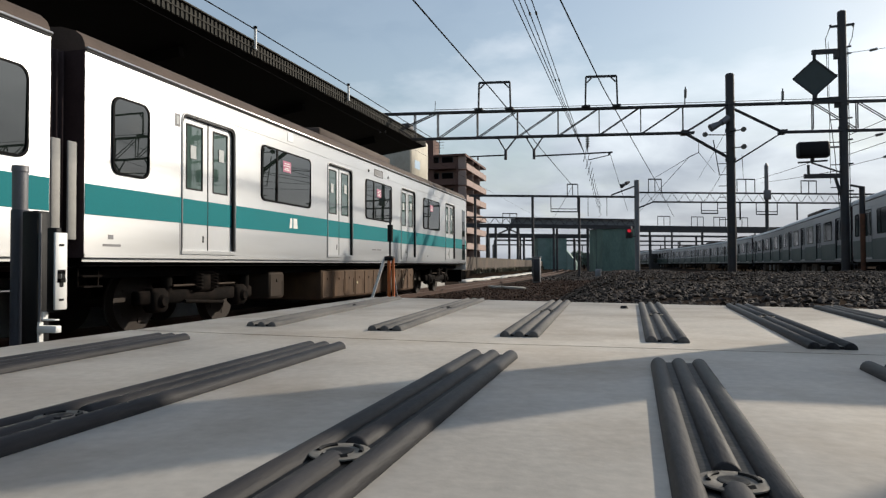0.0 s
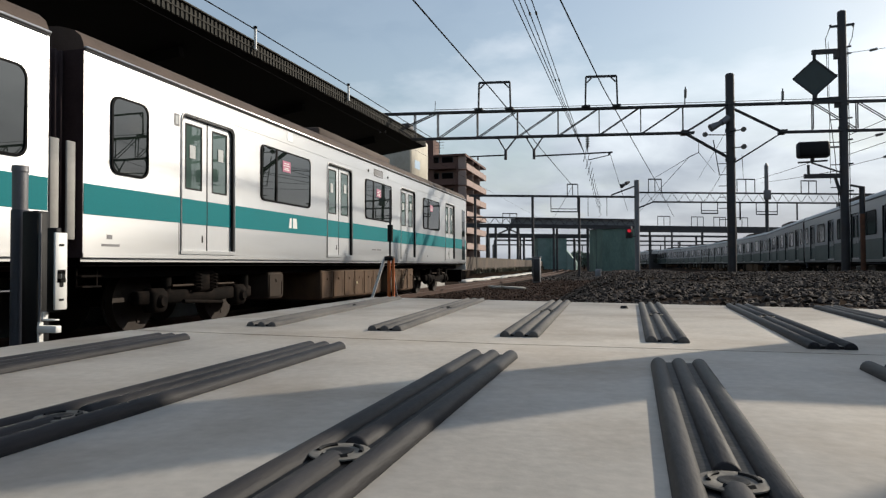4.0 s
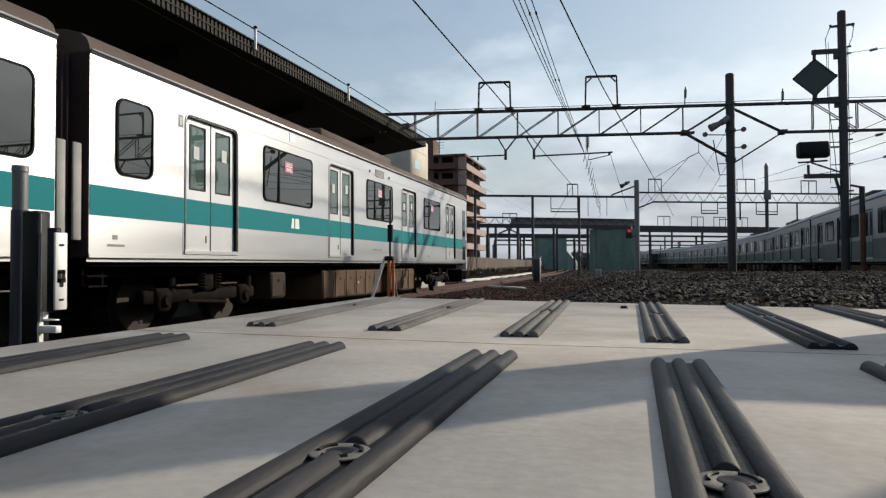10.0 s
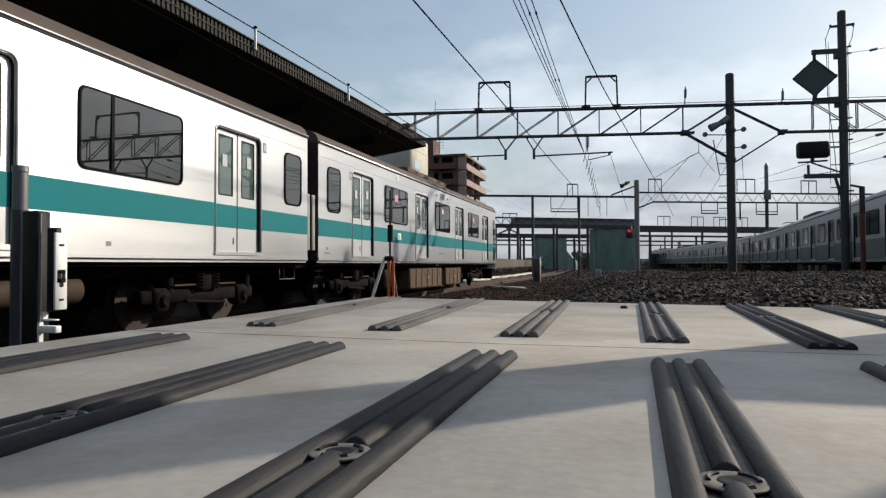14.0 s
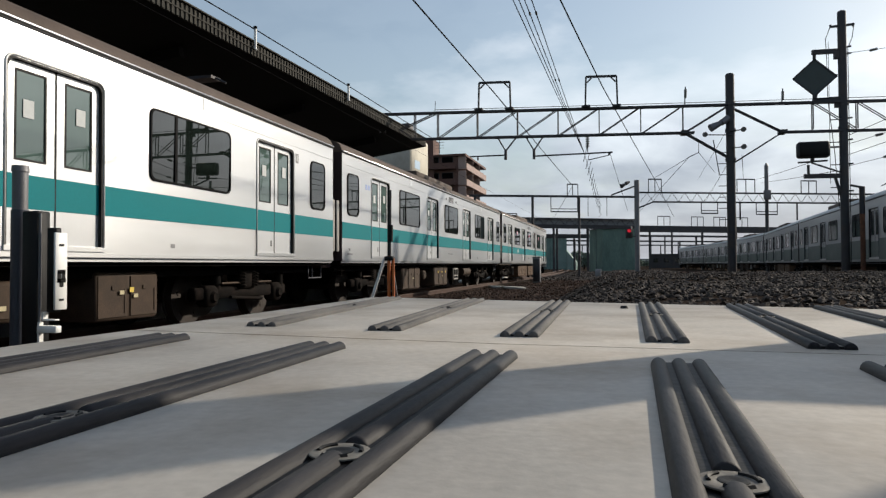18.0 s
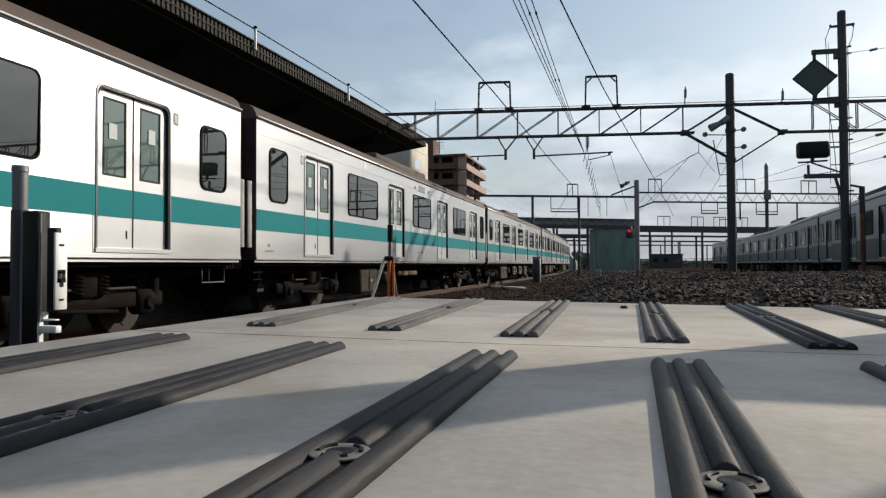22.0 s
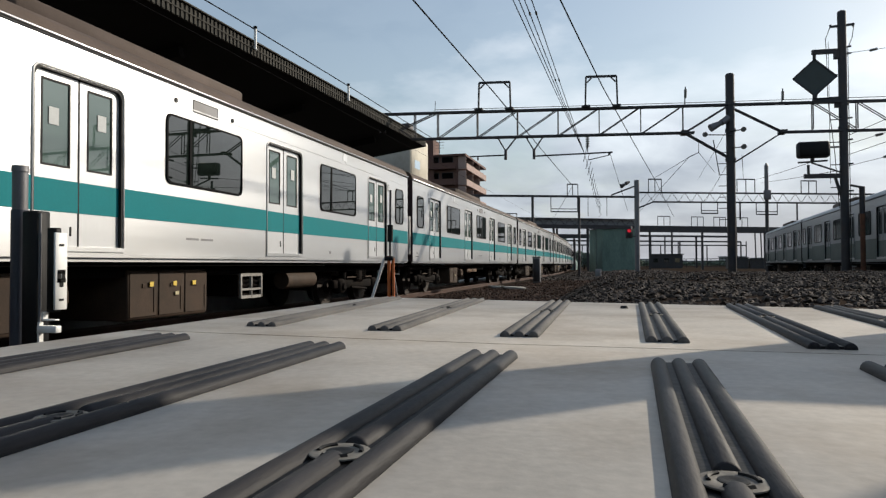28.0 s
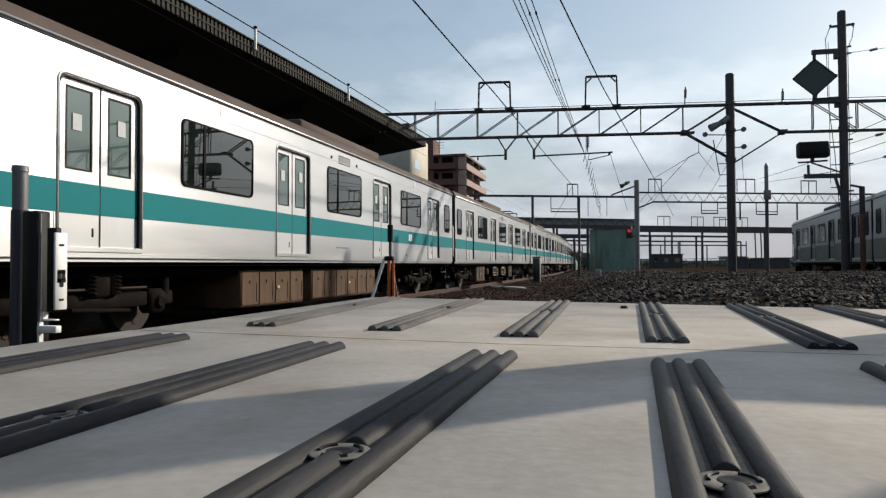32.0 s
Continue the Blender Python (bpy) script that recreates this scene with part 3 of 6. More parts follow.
        # the glass leans outward a little towards its top
        pane = MB()
        pane.quad(*[(0.0105 + 0.0117 * z, y, z) for y, z in inn])
        return rim, pane
    rim, pane = window(1.90, 0.97, 0.10, -0.42)
    pane_glass = M_GLASS if kind == "near" else M_FARGLASS
    c["win_rim"], c["win_pane"] = rim.mesh("window_frame", M_RIM), pane.mesh("window_pane", pane_glass)
    rim, pane = window(0.672, 0.968, 0.13, None)
    c["end_rim"], c["end_pane"] = rim.mesh("window_frame", M_RIM), pane.mesh("window_pane", pane_glass)
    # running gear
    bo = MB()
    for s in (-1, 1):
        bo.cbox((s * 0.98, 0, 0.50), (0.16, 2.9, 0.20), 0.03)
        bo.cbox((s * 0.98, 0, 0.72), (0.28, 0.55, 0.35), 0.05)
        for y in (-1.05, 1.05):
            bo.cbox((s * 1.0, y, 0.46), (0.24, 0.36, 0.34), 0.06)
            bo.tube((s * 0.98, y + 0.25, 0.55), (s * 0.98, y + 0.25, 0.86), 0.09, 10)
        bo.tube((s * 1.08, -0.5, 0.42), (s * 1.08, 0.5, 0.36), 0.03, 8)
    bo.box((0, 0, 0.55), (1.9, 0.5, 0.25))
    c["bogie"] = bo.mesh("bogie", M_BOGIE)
    c["axle_cap"] = MB().tube((0, 0, 0), (0.05, 0, 0), 0.10, 14, 0.07).mesh("axle_cap", M_BOGIE)
    sp = MB()
    sp.wire([(0.085 * math.sin(k * 0.9), 0.085 * math.cos(k * 0.9), -0.13 + k * 0.0072) for k in range(36)], 0.016, 5)
    c["spring"] = sp.mesh("coil_spring", M_BOGIE)
    c["pipe"] = MB().tube((0, -0.8, 0), (0, 0.8, 0), 0.018, 6).mesh("brake_pipe", M_BOX)
    # hanging pipe frame under the leading end, footsteps under the trailing end
    fr = MB()
    fr.wire([(0, -0.30, 0.25), (0, -0.30, 0), (0, 0.30, 0), (0, 0.30, 0.25)], 0.014, 6)
    fr.tube((0, -0.12, -0.005), (0, -0.12, 0.25), 0.012, 6)
    c["pipe_frame"] = fr.mesh("pipe_frame", M_POST)
    st = MB()
    st.wire([(0, -0.16, 0.25), (0, -0.16, 0), (0, 0.16, 0), (0, 0.16, 0.25)], 0.012, 6)
    st.box((0.03, 0, 0.005), (0.10, 0.30, 0.02))
    st.box((0.03, 0, 0.13), (0.08, 0.31, 0.02))
    c["footstep"] = st.mesh("footstep", M_BOGIE)
    wh = MB()
    for s in (-1, 1):
        x = s * 0.535
        wh.tube((x - s * 0.0, 0, 0), (x + s * 0.12, 0, 0), 0.43, 28)
        wh.tube((x - s * 0.03, 0, 0), (x, 0, 0), 0.458, 28)
        wh.tube((x + s * 0.12, 0, 0), (x + s * 0.14, 0, 0), 0.12, 12)
        for k in range(5):
            a = 2 * math.pi * k / 5
            wh.box((x + s * 0.125, 0.28 * math.cos(a), 0.28 * math.sin(a)), (0.012, 0.06, 0.06))
    wh.tube((-0.5, 0, 0), (0.5, 0, 0), 0.08, 12)
    c["wheel"] = wh.mesh("wheelset", M_WHEEL)
    for name, ln, h in (("box_long", 3.70, 0.66), ("box_half", 2.30, 0.66), ("box_mid", 1.75, 0.68), ("box_case", 1.15, 0.62), ("box_side", 0.52, 0.44), ("box_small", 0.55, 0.50), ("box_tiny", 0.30, 0.28)):
        b = MB()
        b.cbox((0, 0, 0), (2.3, ln, h), 0.03)
        n = max(1, int(ln / 0.55))
        for i in range(n):
            y = -ln / 2 + ln * (i + 0.5) / n
            for s in (-1, 1):
                b.box((s * 1.155, y, 0.0), (0.02, ln / n - 0.06, h - 0.10))
                b.box((s * 1.170, y, h * 0.18), (0.02, 0.07, 0.05))
                b.box((s * 1.160, y + ln / n * 0.36, -h * 0.1), (0.03, 0.025, h * 0.5))
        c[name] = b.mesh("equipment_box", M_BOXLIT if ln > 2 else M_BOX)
    tk = MB()
    tk.ring([[(sx, y, zz) for sx, zz in [(1.0 + 0.17 * math.cos(a), 0.17 * math.sin(a)) for a in [2 * math.pi * q / 16 for q in range(16)]]] for y in (-0.62, -0.60, 0.60, 0.62)])
    c["tank"] = tk.mesh("air_tank", M_BOX)
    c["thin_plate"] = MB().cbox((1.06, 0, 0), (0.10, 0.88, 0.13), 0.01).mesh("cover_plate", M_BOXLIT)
    c["yellow"] = MB().box((0, 0, 0), (0.008, 0.075, 0.065)).mesh("data_plate", mat("yellow_label", (0.62, 0.44, 0.06), 0.6))
    tag_plate = MB().box((0, 0, 0), (0.008, 0.08, 0.05))
    c["plate"] = tag_plate.mesh("data_plate", mat("yellowed_plate", (0.42, 0.36, 0.22), 0.6))
    cg, ci = MB(), MB()
    for y in (-0.335, 0.0, 0.335):
        cg.cbox((1.13, y, 0), (0.05, 0.05 if y else 0.035, 0.42), 0.006)
    for z, h in ((-0.19, 0.05), (-0.06, 0.035), (0.19, 0.05)):
        cg.box((1.128, 0, z), (0.046, 0.66, h))
    for i in range(5):
        ci.box((1.10, 0, -0.15 + 0.075 * i), (0.02, 0.62, 0.022), Euler((0, 0.5, 0)).to_matrix().to_4x4())
    ci.box((0.5, 0, 0), (1.14, 0.62, 0.36))
    c["grille"] = cg.mesh("resistor_grille", M_LATTICE)
    c["grille_slats"] = ci.mesh("grille_slats", M_BOGIE)
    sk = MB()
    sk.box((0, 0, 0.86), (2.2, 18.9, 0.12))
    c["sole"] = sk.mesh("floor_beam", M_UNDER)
    ga = MB()
    ga.cbox((0, 0, 2.15), (2.24, 0.50, 2.5), 0.06)
    for i in range(6):
        ga.cbox((0, -0.21 + 0.084 * i, 2.17), (2.34, 0.036, 2.56), 0.012)
    c["gangway"] = ga.mesh("gangway_bellows", M_GANG)
    bp = MB()
    bp.cbox((0, 0, 1.81), (0.03, 0.13, 1.12), 0.01)
    c["guard"] = bp.mesh("fall_guard_plate", M_CONC)
    dest = MB()
    for z in (-0.085, 0.085):
        dest.box((0.002, 0, z), (0.006, 0.62, 0.012))
    for y in (-0.31, 0.31):
        dest.box((0.002, y, 0), (0.006, 0.012, 0.158))
    c["dest_rim"] = dest.mesh("indicator_rim", M_RUBBER)
    c["dest"] = MB().box((0.0, 0, 0), (0.006, 0.62, 0.17)).mesh("destination_indicator", M_GREYBOX)
    c["dot"] = MB().tube((0, 0, 0), (0.014, 0, 0), 0.034, 10).mesh("side_lamp", M_RUBBER)
    c["square"] = MB().box((0.001, 0, 0), (0.004, 0.115, 0.175)).mesh("number_plate", M_GREYBOX)
    c["square_face"] = MB().box((0.002, 0, 0), (0.006, 0.055, 0.115)).mesh("plate_face", M_PAPER)
    c["pale"] = MB().box((0.002, 0, 0), (0.008, 0.22, 0.17)).mesh("vent_cover", M_DOOR)
    c["text"] = MB().box((0.001, 0, 0), (0.003, 0.30, 0.030)).mesh("marking", M_GREYBOX)
    c["text2"] = MB().box((0.001, 0, 0), (0.003, 0.09, 0.055)).mesh("marking", M_GREYBOX)
    c["seam"] = MB().box((0.0005, 0, 0), (0.003, 0.010, 0.70)).mesh("panel_seam", M_GREYBOX)
    c["pink"] = MB().box((0.0165, 0, 0), (0.004, 0.30, 0.20)).mesh("notice", M_PINK)
    bars = MB()
    for z, w in ((0.055, 0.20), (0.015, 0.24), (-0.03, 0.16), (-0.06, 0.22)):
        bars.box((0.019, 0, z), (0.002, w, 0.014))
    c["pink_bars"] = bars.mesh("lettering_bars", M_WHITE)
    c["blue"] = MB().box((0.001, 0, 0), (0.004, 0.12, 0.12)).mesh("sticker", mat("blue_sticker", (0.30, 0.38, 0.62), 0.6))
    lg = MB()
    lg.ring([[(x, -0.16, -0.09), (x, -0.05, -0.09), (x, -0.05, 0.10), (x, -0.12, 0.10)] for x in (0.004, 0.008)])
    lg.ring([[(x, 0.0, -0.09), (x, 0.17, -0.09), (x, 0.14, 0.10), (x, 0.0, 0.10)] for x in (0.004, 0.008)])
    c["logo"] = lg.mesh("emblem", M_WHITE)
    cd = MB()
    cd.box((0.004, 0, 2.09), (0.014, 0.46, 1.90))
    c["cab_door"] = cd.mesh("cab_door", M_GLASS)
    cf = MB()
    cf.ring([[(x, 9.74, z) for x, z in ((-W, 0.75), (W, 0.75), (W, 3.46), (1.1, 3.74), (-1.1, 3.74), (-W, 3.46))],
             [(x * 0.97, 9.98, z) for x, z in ((-W, 0.80), (W, 0.80), (W, 3.40), (1.05, 3.68), (-1.05, 3.68), (-W, 3.40))]])
    c["cab_front"] = cf.mesh("cab_front", M_WHITE if kind == "near" else M_FARTRAIN)
    c["windscreen"] = MB().cbox((0, 9.99, 2.75), (2.5, 0.04, 1.15), 0.015).mesh("windscreen", M_GLASS)
    c["headlamp"] = MB().tube((0, 9.97, 1.75), (0, 10.01, 1.75), 0.10, 14).mesh("headlamp", M_WHITE)
    c["skirt"] = MB().cbox((0, 9.80, 0.55), (2.5, 0.10, 0.55), 0.03).mesh("snow_plough", M_UNDER)
    pa = MB()
    for s in (-1, 1):
        pa.tube((s * 0.55, -0.5, z1 + 0.30), (s * 0.45, 0.55, z1 + 0.52), 0.025, 6)
        pa.tube((s * 0.45, 0.55, z1 + 0.52), (s * 0.30, -0.45, z1 + 0.66), 0.02, 6)
    pa.box((0, -0.5, z1 + 0.30), (1.3, 0.3, 0.08))
    pa.box((0, -0.45, z1 + 0.68), (1.5, 0.28, 0.05))
    for s in (-1, 1):
        pa.tube((s * 0.75, -0.45, z1 + 0.68), (s * 0.95, -0.45, z1 + 0.58), 0.02, 6)
        for y in (-0.6, 0.4):
            pa.tube((s * 0.5, y, z1 + 0.12), (s * 0.5, y, z1 + 0.30), 0.06, 8)
    c["panto"] = pa.mesh("pantograph", M_DARKSTEEL)
    return c


def make_car(c, name, label, cat, group, cab=0, panto=False, gear=0, logo=0, far=False, sticker=0):
    """One carriage from its parts. cab: +1 or -1 where a driving cab closes that end."""
    car = thing(name, label, cat, None, group)
    L, W = 9.75, HALF
    doors = [-L + 2.46 + 4.86 * i for i in range(4)]
    body = part("body", c["inner"], None, car)
    for tag in ("r", "l"):
        w = part("side_wall", c["wall_" + tag], None, car, "brushed stainless side wall")
        part("gutter", c["gutter_" + tag], None, w)
        part("drip_rail", c["drip_" + tag], None, w)
        for n in ("sill_rail", "seam_rail"):
            part(n, c[n + tag], None, w)
        sg = 1 if tag == "r" else -1
        for y, n in ((-L + 0.895, "band_end"), (doors[0] + 2.43, "band_mid"), (doors[1] + 2.43, "band_mid"), (doors[2] + 2.43, "band_mid"), (L - 0.895, "band_end")):
            part("colour_band", c[n], None, w, "painted colour band", at=pose(sg * W, y, 0, 0, 0, 0 if sg > 0 else 180))
    part("roof", c["roof"], None, car, "dusty brown-grey roof")
    part("air_conditioner", c["ac"], None, car, at=pose(0, 0.9 if cab < 0 else (-0.4 if cab > 0 else -0.7), 0))
    for y in (-5.6, 5.6):
        part("roof_duct", c["duct"], None, car, at=pose(0, y, 0))
    if panto:
        part("pantograph", c["panto"], None, car, "folded dark steel pantograph frame", at=pose(0, 6.9, 0))
    for s in (1, -1):
        turn = 0 if s > 0 else 180
        for i, d in enumerate(doors):
            dm = pose(s * W, d, 0, 0, 0, turn)
            dr = part("door_frame", c["door_seal"], None, car, "black door frame of rubber seal and painted recess shade", at=dm)
            part("door_rubber", c["door_mid"], None, dr)
            part("door_step", c["door_sill"], None, dr)
            part("door_surround", c["surround"], None, dr, "raised stainless door surround")
            for k in (-1, 1):
                lf = part("door_leaf", c["leaf"], None, car, "stainless sliding door leaf", at=dm @ pose(-0.042, k * 0.326, 0))
                part("door_pane", c["leaf_glass"], None, lf)
                part("door_seal", c["leaf_frame"], None, lf)
                part("colour_band", c["leaf_band"], None, lf)
                if not far and k < 0:
                    part("door_pull", c["pull"], None, lf, "small black recessed door pull")
                if not far:
                    part("notice", c["sticker"], None, lf, "small white paper notice", at=pose(0.0, 0.03 if k > 0 else -0.03, 0.05 if k > 0 else 0))
        for i in range(3):
            y = (doors[i] + doors[i + 1]) / 2
            wd = part("window", c["win_rim"], None, car, at=pose(s * W, y, 2.555, 0, 0, turn))
            part("window_pane", c["win_pane"], None, wd)
        for e in (-1, 1):
            if cab != e:
                wd = part("window", c["end_rim"], None, car, at=pose(s * W, e * (L - (0.62 if sticker else 0.76)), 2.555, 0, 0, turn))
                part("window_pane", c["end_pane"], None, wd)
    for e in (-1, 1):
        part("end_wall", c["steel_end"], None, car, at=pose(0, e * (L - 0.005), 0))
        if cab != e:
            for s in (-1, 1):
                part("fall_guard", c["guard"], None, car, "grey fall-guard plate", at=pose(s * 1.38, e * (L + 0.13), 0))
    if cab != -1:
        part("gangway_bellows", c["gangway"], None, car, at=pose(0, -L - 0.25, 0))
    for s in (1, -1):
        turn = 0 if s > 0 else 180
        if not far:
            di = part("destination_indicator", c["dest"], None, car, "grey side destination indicator", at=pose(s * W, -0.04 * s, 3.26, 0, 0, turn))
            part("indicator_rim", c["dest_rim"], None, di)
            for y in (-0.74, 0.67):
                part("side_lamp", c["dot"], None, car, at=pose(s * W, y * s, 3.25, 0, 0, turn))
            spots = [s * (doors[0] - 0.775) if cab != -1 else s * (doors[3] + 0.775)] + ([s * (doors[3] + 0.80)] if cab == 0 else [])
            for y in spots[1 if sticker < 0 else 0:]:
                np_ = part("number_plate", c["square"], None, car, at=pose(s * W, y, 2.985, 0, 0, turn))
                part("plate_face", c["square_face"], None, np_)
            part("vent_cover", c["pale"], None, car, at=pose(s * W, s * -4.75, 3.34, 0, 0, turn))
            part("vent_cover", c["pale"], None, car, at=pose(s * W, s * 5.2, 3.34, 0, 0, turn))
            for y, z, n in ((-L + 0.42, 1.30, "text2"), (-L + 0.44, 1.20, "text"), (-0.35, 1.33, "text"), (0.0, 1.33, "text"), (4.4, 1.22, "text2")):
                part("marking", c[n], None, car, "faint grey painted marking", at=pose(s * W, s * y, z, 0, 0, turn))
            for d in doors:
                part("panel_seam", c["seam"], None, car, at=pose(s * W, s * d - s * 0.72, 1.45, 0, 0, turn))
        if sticker:
            for dy in (0, 0.17):
                part("sticker", c["blue"], None, car, "small blue priority sticker", at=pose(s * W, s * ((-8.30 if sticker < 0 else 8.12) + dy), 2.83, 0, 0, turn))
        if logo:
            part("emblem", c["logo"], None, car, "white operator emblem on the band", at=pose(s * (W + 0.001), -logo * 4.70 + 0.06, 1.73, 0, 0, turn))
        if cab > 0 and not far:
            for i in range(3):
                y = (doors[i] + doors[i + 1]) / 2
                pk = part("notice", c["pink"], None, car, "pink paper notice in the window", at=pose(s * W, y - 0.05, 2.76, 0, 0, turn))
                part("lettering_bars", c["pink_bars"], None, pk)
    if cab:
        tn = pose(0, 0, 0, 0, 0, 0 if cab > 0 else 180)
        cf = part("cab_front", c["cab_front"], None, car, at=tn)
        part("windscreen", c["windscreen"], None, cf)
        for x in (-0.95, 0.95):
            part("headlamp", c["headlamp"], None, cf, at=pose(x, 0, 0))
        part("snow_plough", c["skirt"], None, car, at=tn)
        for s in (1, -1):
            part("cab_door", c["cab_door"], None, car, "dark cab door", at=pose(s * W, cab * (L - 0.42), 0, 0, 0, 0 if s > 0 else 180))
    part("floor_beam", c["sole"], None, car)
    for s in (1, -1):
        if cab <= 0:
            part("pipe_frame", c["pipe_frame"], None, car, "thin painted pipe frame", at=pose(s * 1.20, L - 0.40, 0.69))
        if cab >= 0:
            part("footstep", c["footstep"], None, car, at=pose(s * 1.22, -L + 0.30, 0.70, 0, 0, 0 if s > 0 else 180))
    axles = []
    for y in (-6.9, 6.9):
        bg = part("bogie", c["bogie"], None, car, at=pose(0, y, 0))
        for s in (1, -1):
            part("brake_pipe", c["pipe"], None, bg, at=pose(s * 1.10, 0, 0.66))
            for a in (-1.05, 1.05):
                part("axle_cap", c["axle_cap"], None, bg, at=pose(s * 1.12, a, 0.45, 0, 0, 0 if s > 0 else 180))
            for a in (-0.2, 0.2):
                part("coil_spring", c["spring"], None, bg, at=pose(s * 1.09, a, 0.73))
        for a in (-1.05, 1.05):
            axles.append(part("wheelset", c["wheel"], None, bg, at=pose(0, a, 0.43)))
    motor_a = [("box_mid", -4.05, 0.54), ("box_tiny", -2.38, 0.62), ("grille", -0.62, 0.61), ("box_side", 0.02, 0.57), ("grille", 1.60, 0.61), ("box_side", 2.14, 0.57), ("box_case", 3.88, 0.56)]
    motor_b = [("box_mid", -3.88, 0.54), ("box_tiny", -2.45, 0.62), ("box_mid", -0.45, 0.56), ("grille", 1.75, 0.60), ("tank", 3.7, 0.66)]
    trailer = [("box_case", -3.78, 0.56), ("box_tiny", -2.45, 0.62), ("thin_plate", -0.87, 0.70), ("thin_plate", 0.06, 0.70)]
    head = [("box_small", -4.75, 0.58), ("box_long", -0.95, 0.53), ("box_half", 2.6, 0.53)]
    tail = [("box_half", -2.65, 0.55), ("box_long", 0.75, 0.55)]
    kinds = {"box": "equipment_box", "gri": "resistor_grille", "tan": "air_tank", "thi": "cover_plate"}
    for n, y, z in (tail if cab < 0 else head, motor_b, motor_a, trailer)[gear]:
        e = part(kinds[n[:3]], c[n], None, car, "" if n[:3] != "box" else "brown equipment box", at=pose(0, y, z))
        if n == "grille":
            part("grille_slats", c["grille_slats"], None, e, "dark slats behind the grille frame")
        if n in ("box_mid", "box_case", "box_long", "box_half") and not far:
            part("data_plate", c["plate"], None, e, at=pose(1.185, 0.1, 0.0))
        if gear == 1 and n == "box_mid" and y > -1 and not far:
            for dy in (-0.45, 0.05, 0.50):
                part("data_plate", c["yellow"], None, e, "yellow warning label", at=pose(1.187, dy, 0.14))
        if gear == 2 and n in ("box_side", "box_case") and not far:
            part("data_plate", c["yellow"], None, e, "yellow warning label", at=pose(1.187, 0.02, 0.08))
            part("data_plate", c["plate"], None, e, at=pose(1.187, -0.16, 0.05 if n == "box_case" else -0.06))
    return car, axles


NEAR = car_meshes("near")
near_cars = []
for k in range(10):
    near_cars.append(make_car(NEAR, "train_car", "stainless commuter train carriage with a teal band", "train carriage", "carriages of the commuter train",
                              cab=1 if k == 0 else (-1 if k == 9 else 0), panto=k in (2, 5, 8), gear=[0, 1, 2, 3, 1, 2, 3, 1, 2, 0][k], logo={0: 1, 9: -1}.get(k, 0), sticker={1: -1, 8: 1}.get(k, 0)))
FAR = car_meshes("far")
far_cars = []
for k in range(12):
    far_cars.append(make_car(FAR, "train_car", "grey commuter train carriage darkened for shade, with a green band", "train carriage", "carriages of the far train",
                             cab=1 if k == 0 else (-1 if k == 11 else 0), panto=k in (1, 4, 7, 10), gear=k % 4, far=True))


# ---- station canopy and platform beyond the train ----
def canopy_x(y):
    return -9.58 + 0.0385 * y


def make_canopy():
    t = thing("platform_canopy", "long dark station canopy with a ribbed metal fascia", "canopy")
    y0, y1 = -60.0, 29.4
    sof, roof, fas = MB(), MB(), MB()
    a, b = canopy_x(y0), canopy_x(y1)
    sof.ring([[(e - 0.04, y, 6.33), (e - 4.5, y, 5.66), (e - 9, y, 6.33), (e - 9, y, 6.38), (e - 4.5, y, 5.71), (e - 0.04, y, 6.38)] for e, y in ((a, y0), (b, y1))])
    part("soffit", sof, M_CANOPY, t, "underside with its shade painted black")
    roof.ring([[(a - 0.02, y0, 6.55), (a - 9.2, y0, 6.75), (a - 9.2, y0, 6.85), (a - 0.02, y0, 6.64)], [(b - 0.02, y1, 6.55), (b - 9.2, y1, 6.75), (b - 9.2, y1, 6.85), (b - 0.02, y1, 6.64)]])
    part("roof_sheet", roof, M_FASCIA, t)
    # ribbed fascia
    n = int((y1 + 5) / 0.075)
    pts = []
    for i in range(n):
        y = -5 + 0.15 / 2 * i
        k = (0.0, 0.028)[(i // 1) % 2]
        pts.append((canopy_x(y) + k, y))
        pts.append((canopy_x(y + 0.07) + k, y + 0.07))
    for (xa, ya), (xb, yb) in zip(pts, pts[1:]):
        fas.quad((xa, ya, 6.30), (xb, yb, 6.30), (xb, yb, 6.645), (xa, ya, 6.645))
    fas.bar((canopy_x(-5) - 0.03, -5, 6.47), (b - 0.03, y1, 6.47), 0.03, 0.34)
    part("fascia", fas, M_FASCIA, t, "ribbed weathered metal fascia")
    tr = MB()
    tr.bar((canopy_x(-5) + 0.03, -5, 6.655), (b + 0.03, y1, 6.655), 0.09, 0.03)
    tr.bar((canopy_x(-5) + 0.034, -5, 6.47), (b + 0.034, y1, 6.47), 0.012, 0.03)
    part("edge_trim", tr, M_FASCIA, t)
    for y in range(-52, 29, 6):
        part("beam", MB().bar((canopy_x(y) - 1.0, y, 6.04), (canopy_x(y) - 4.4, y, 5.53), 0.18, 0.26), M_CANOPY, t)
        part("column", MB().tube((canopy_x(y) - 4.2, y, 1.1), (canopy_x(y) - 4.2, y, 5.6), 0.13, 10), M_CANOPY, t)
    # end brackets that stick out under the roof end
    part("end_beam", MB().bar((b + 0.02, y1 + 0.05, 6.47), (b - 4.5, y1 + 0.05, 5.80), 0.12, 0.34), M_FASCIA, t)
    part("roof_box", MB().cbox((-8.95, 28.3, 6.86), (0.46, 0.6, 0.46), 0.03), M_DARKSTEEL, t, "small dark box on the roof edge")
    return t


make_canopy()


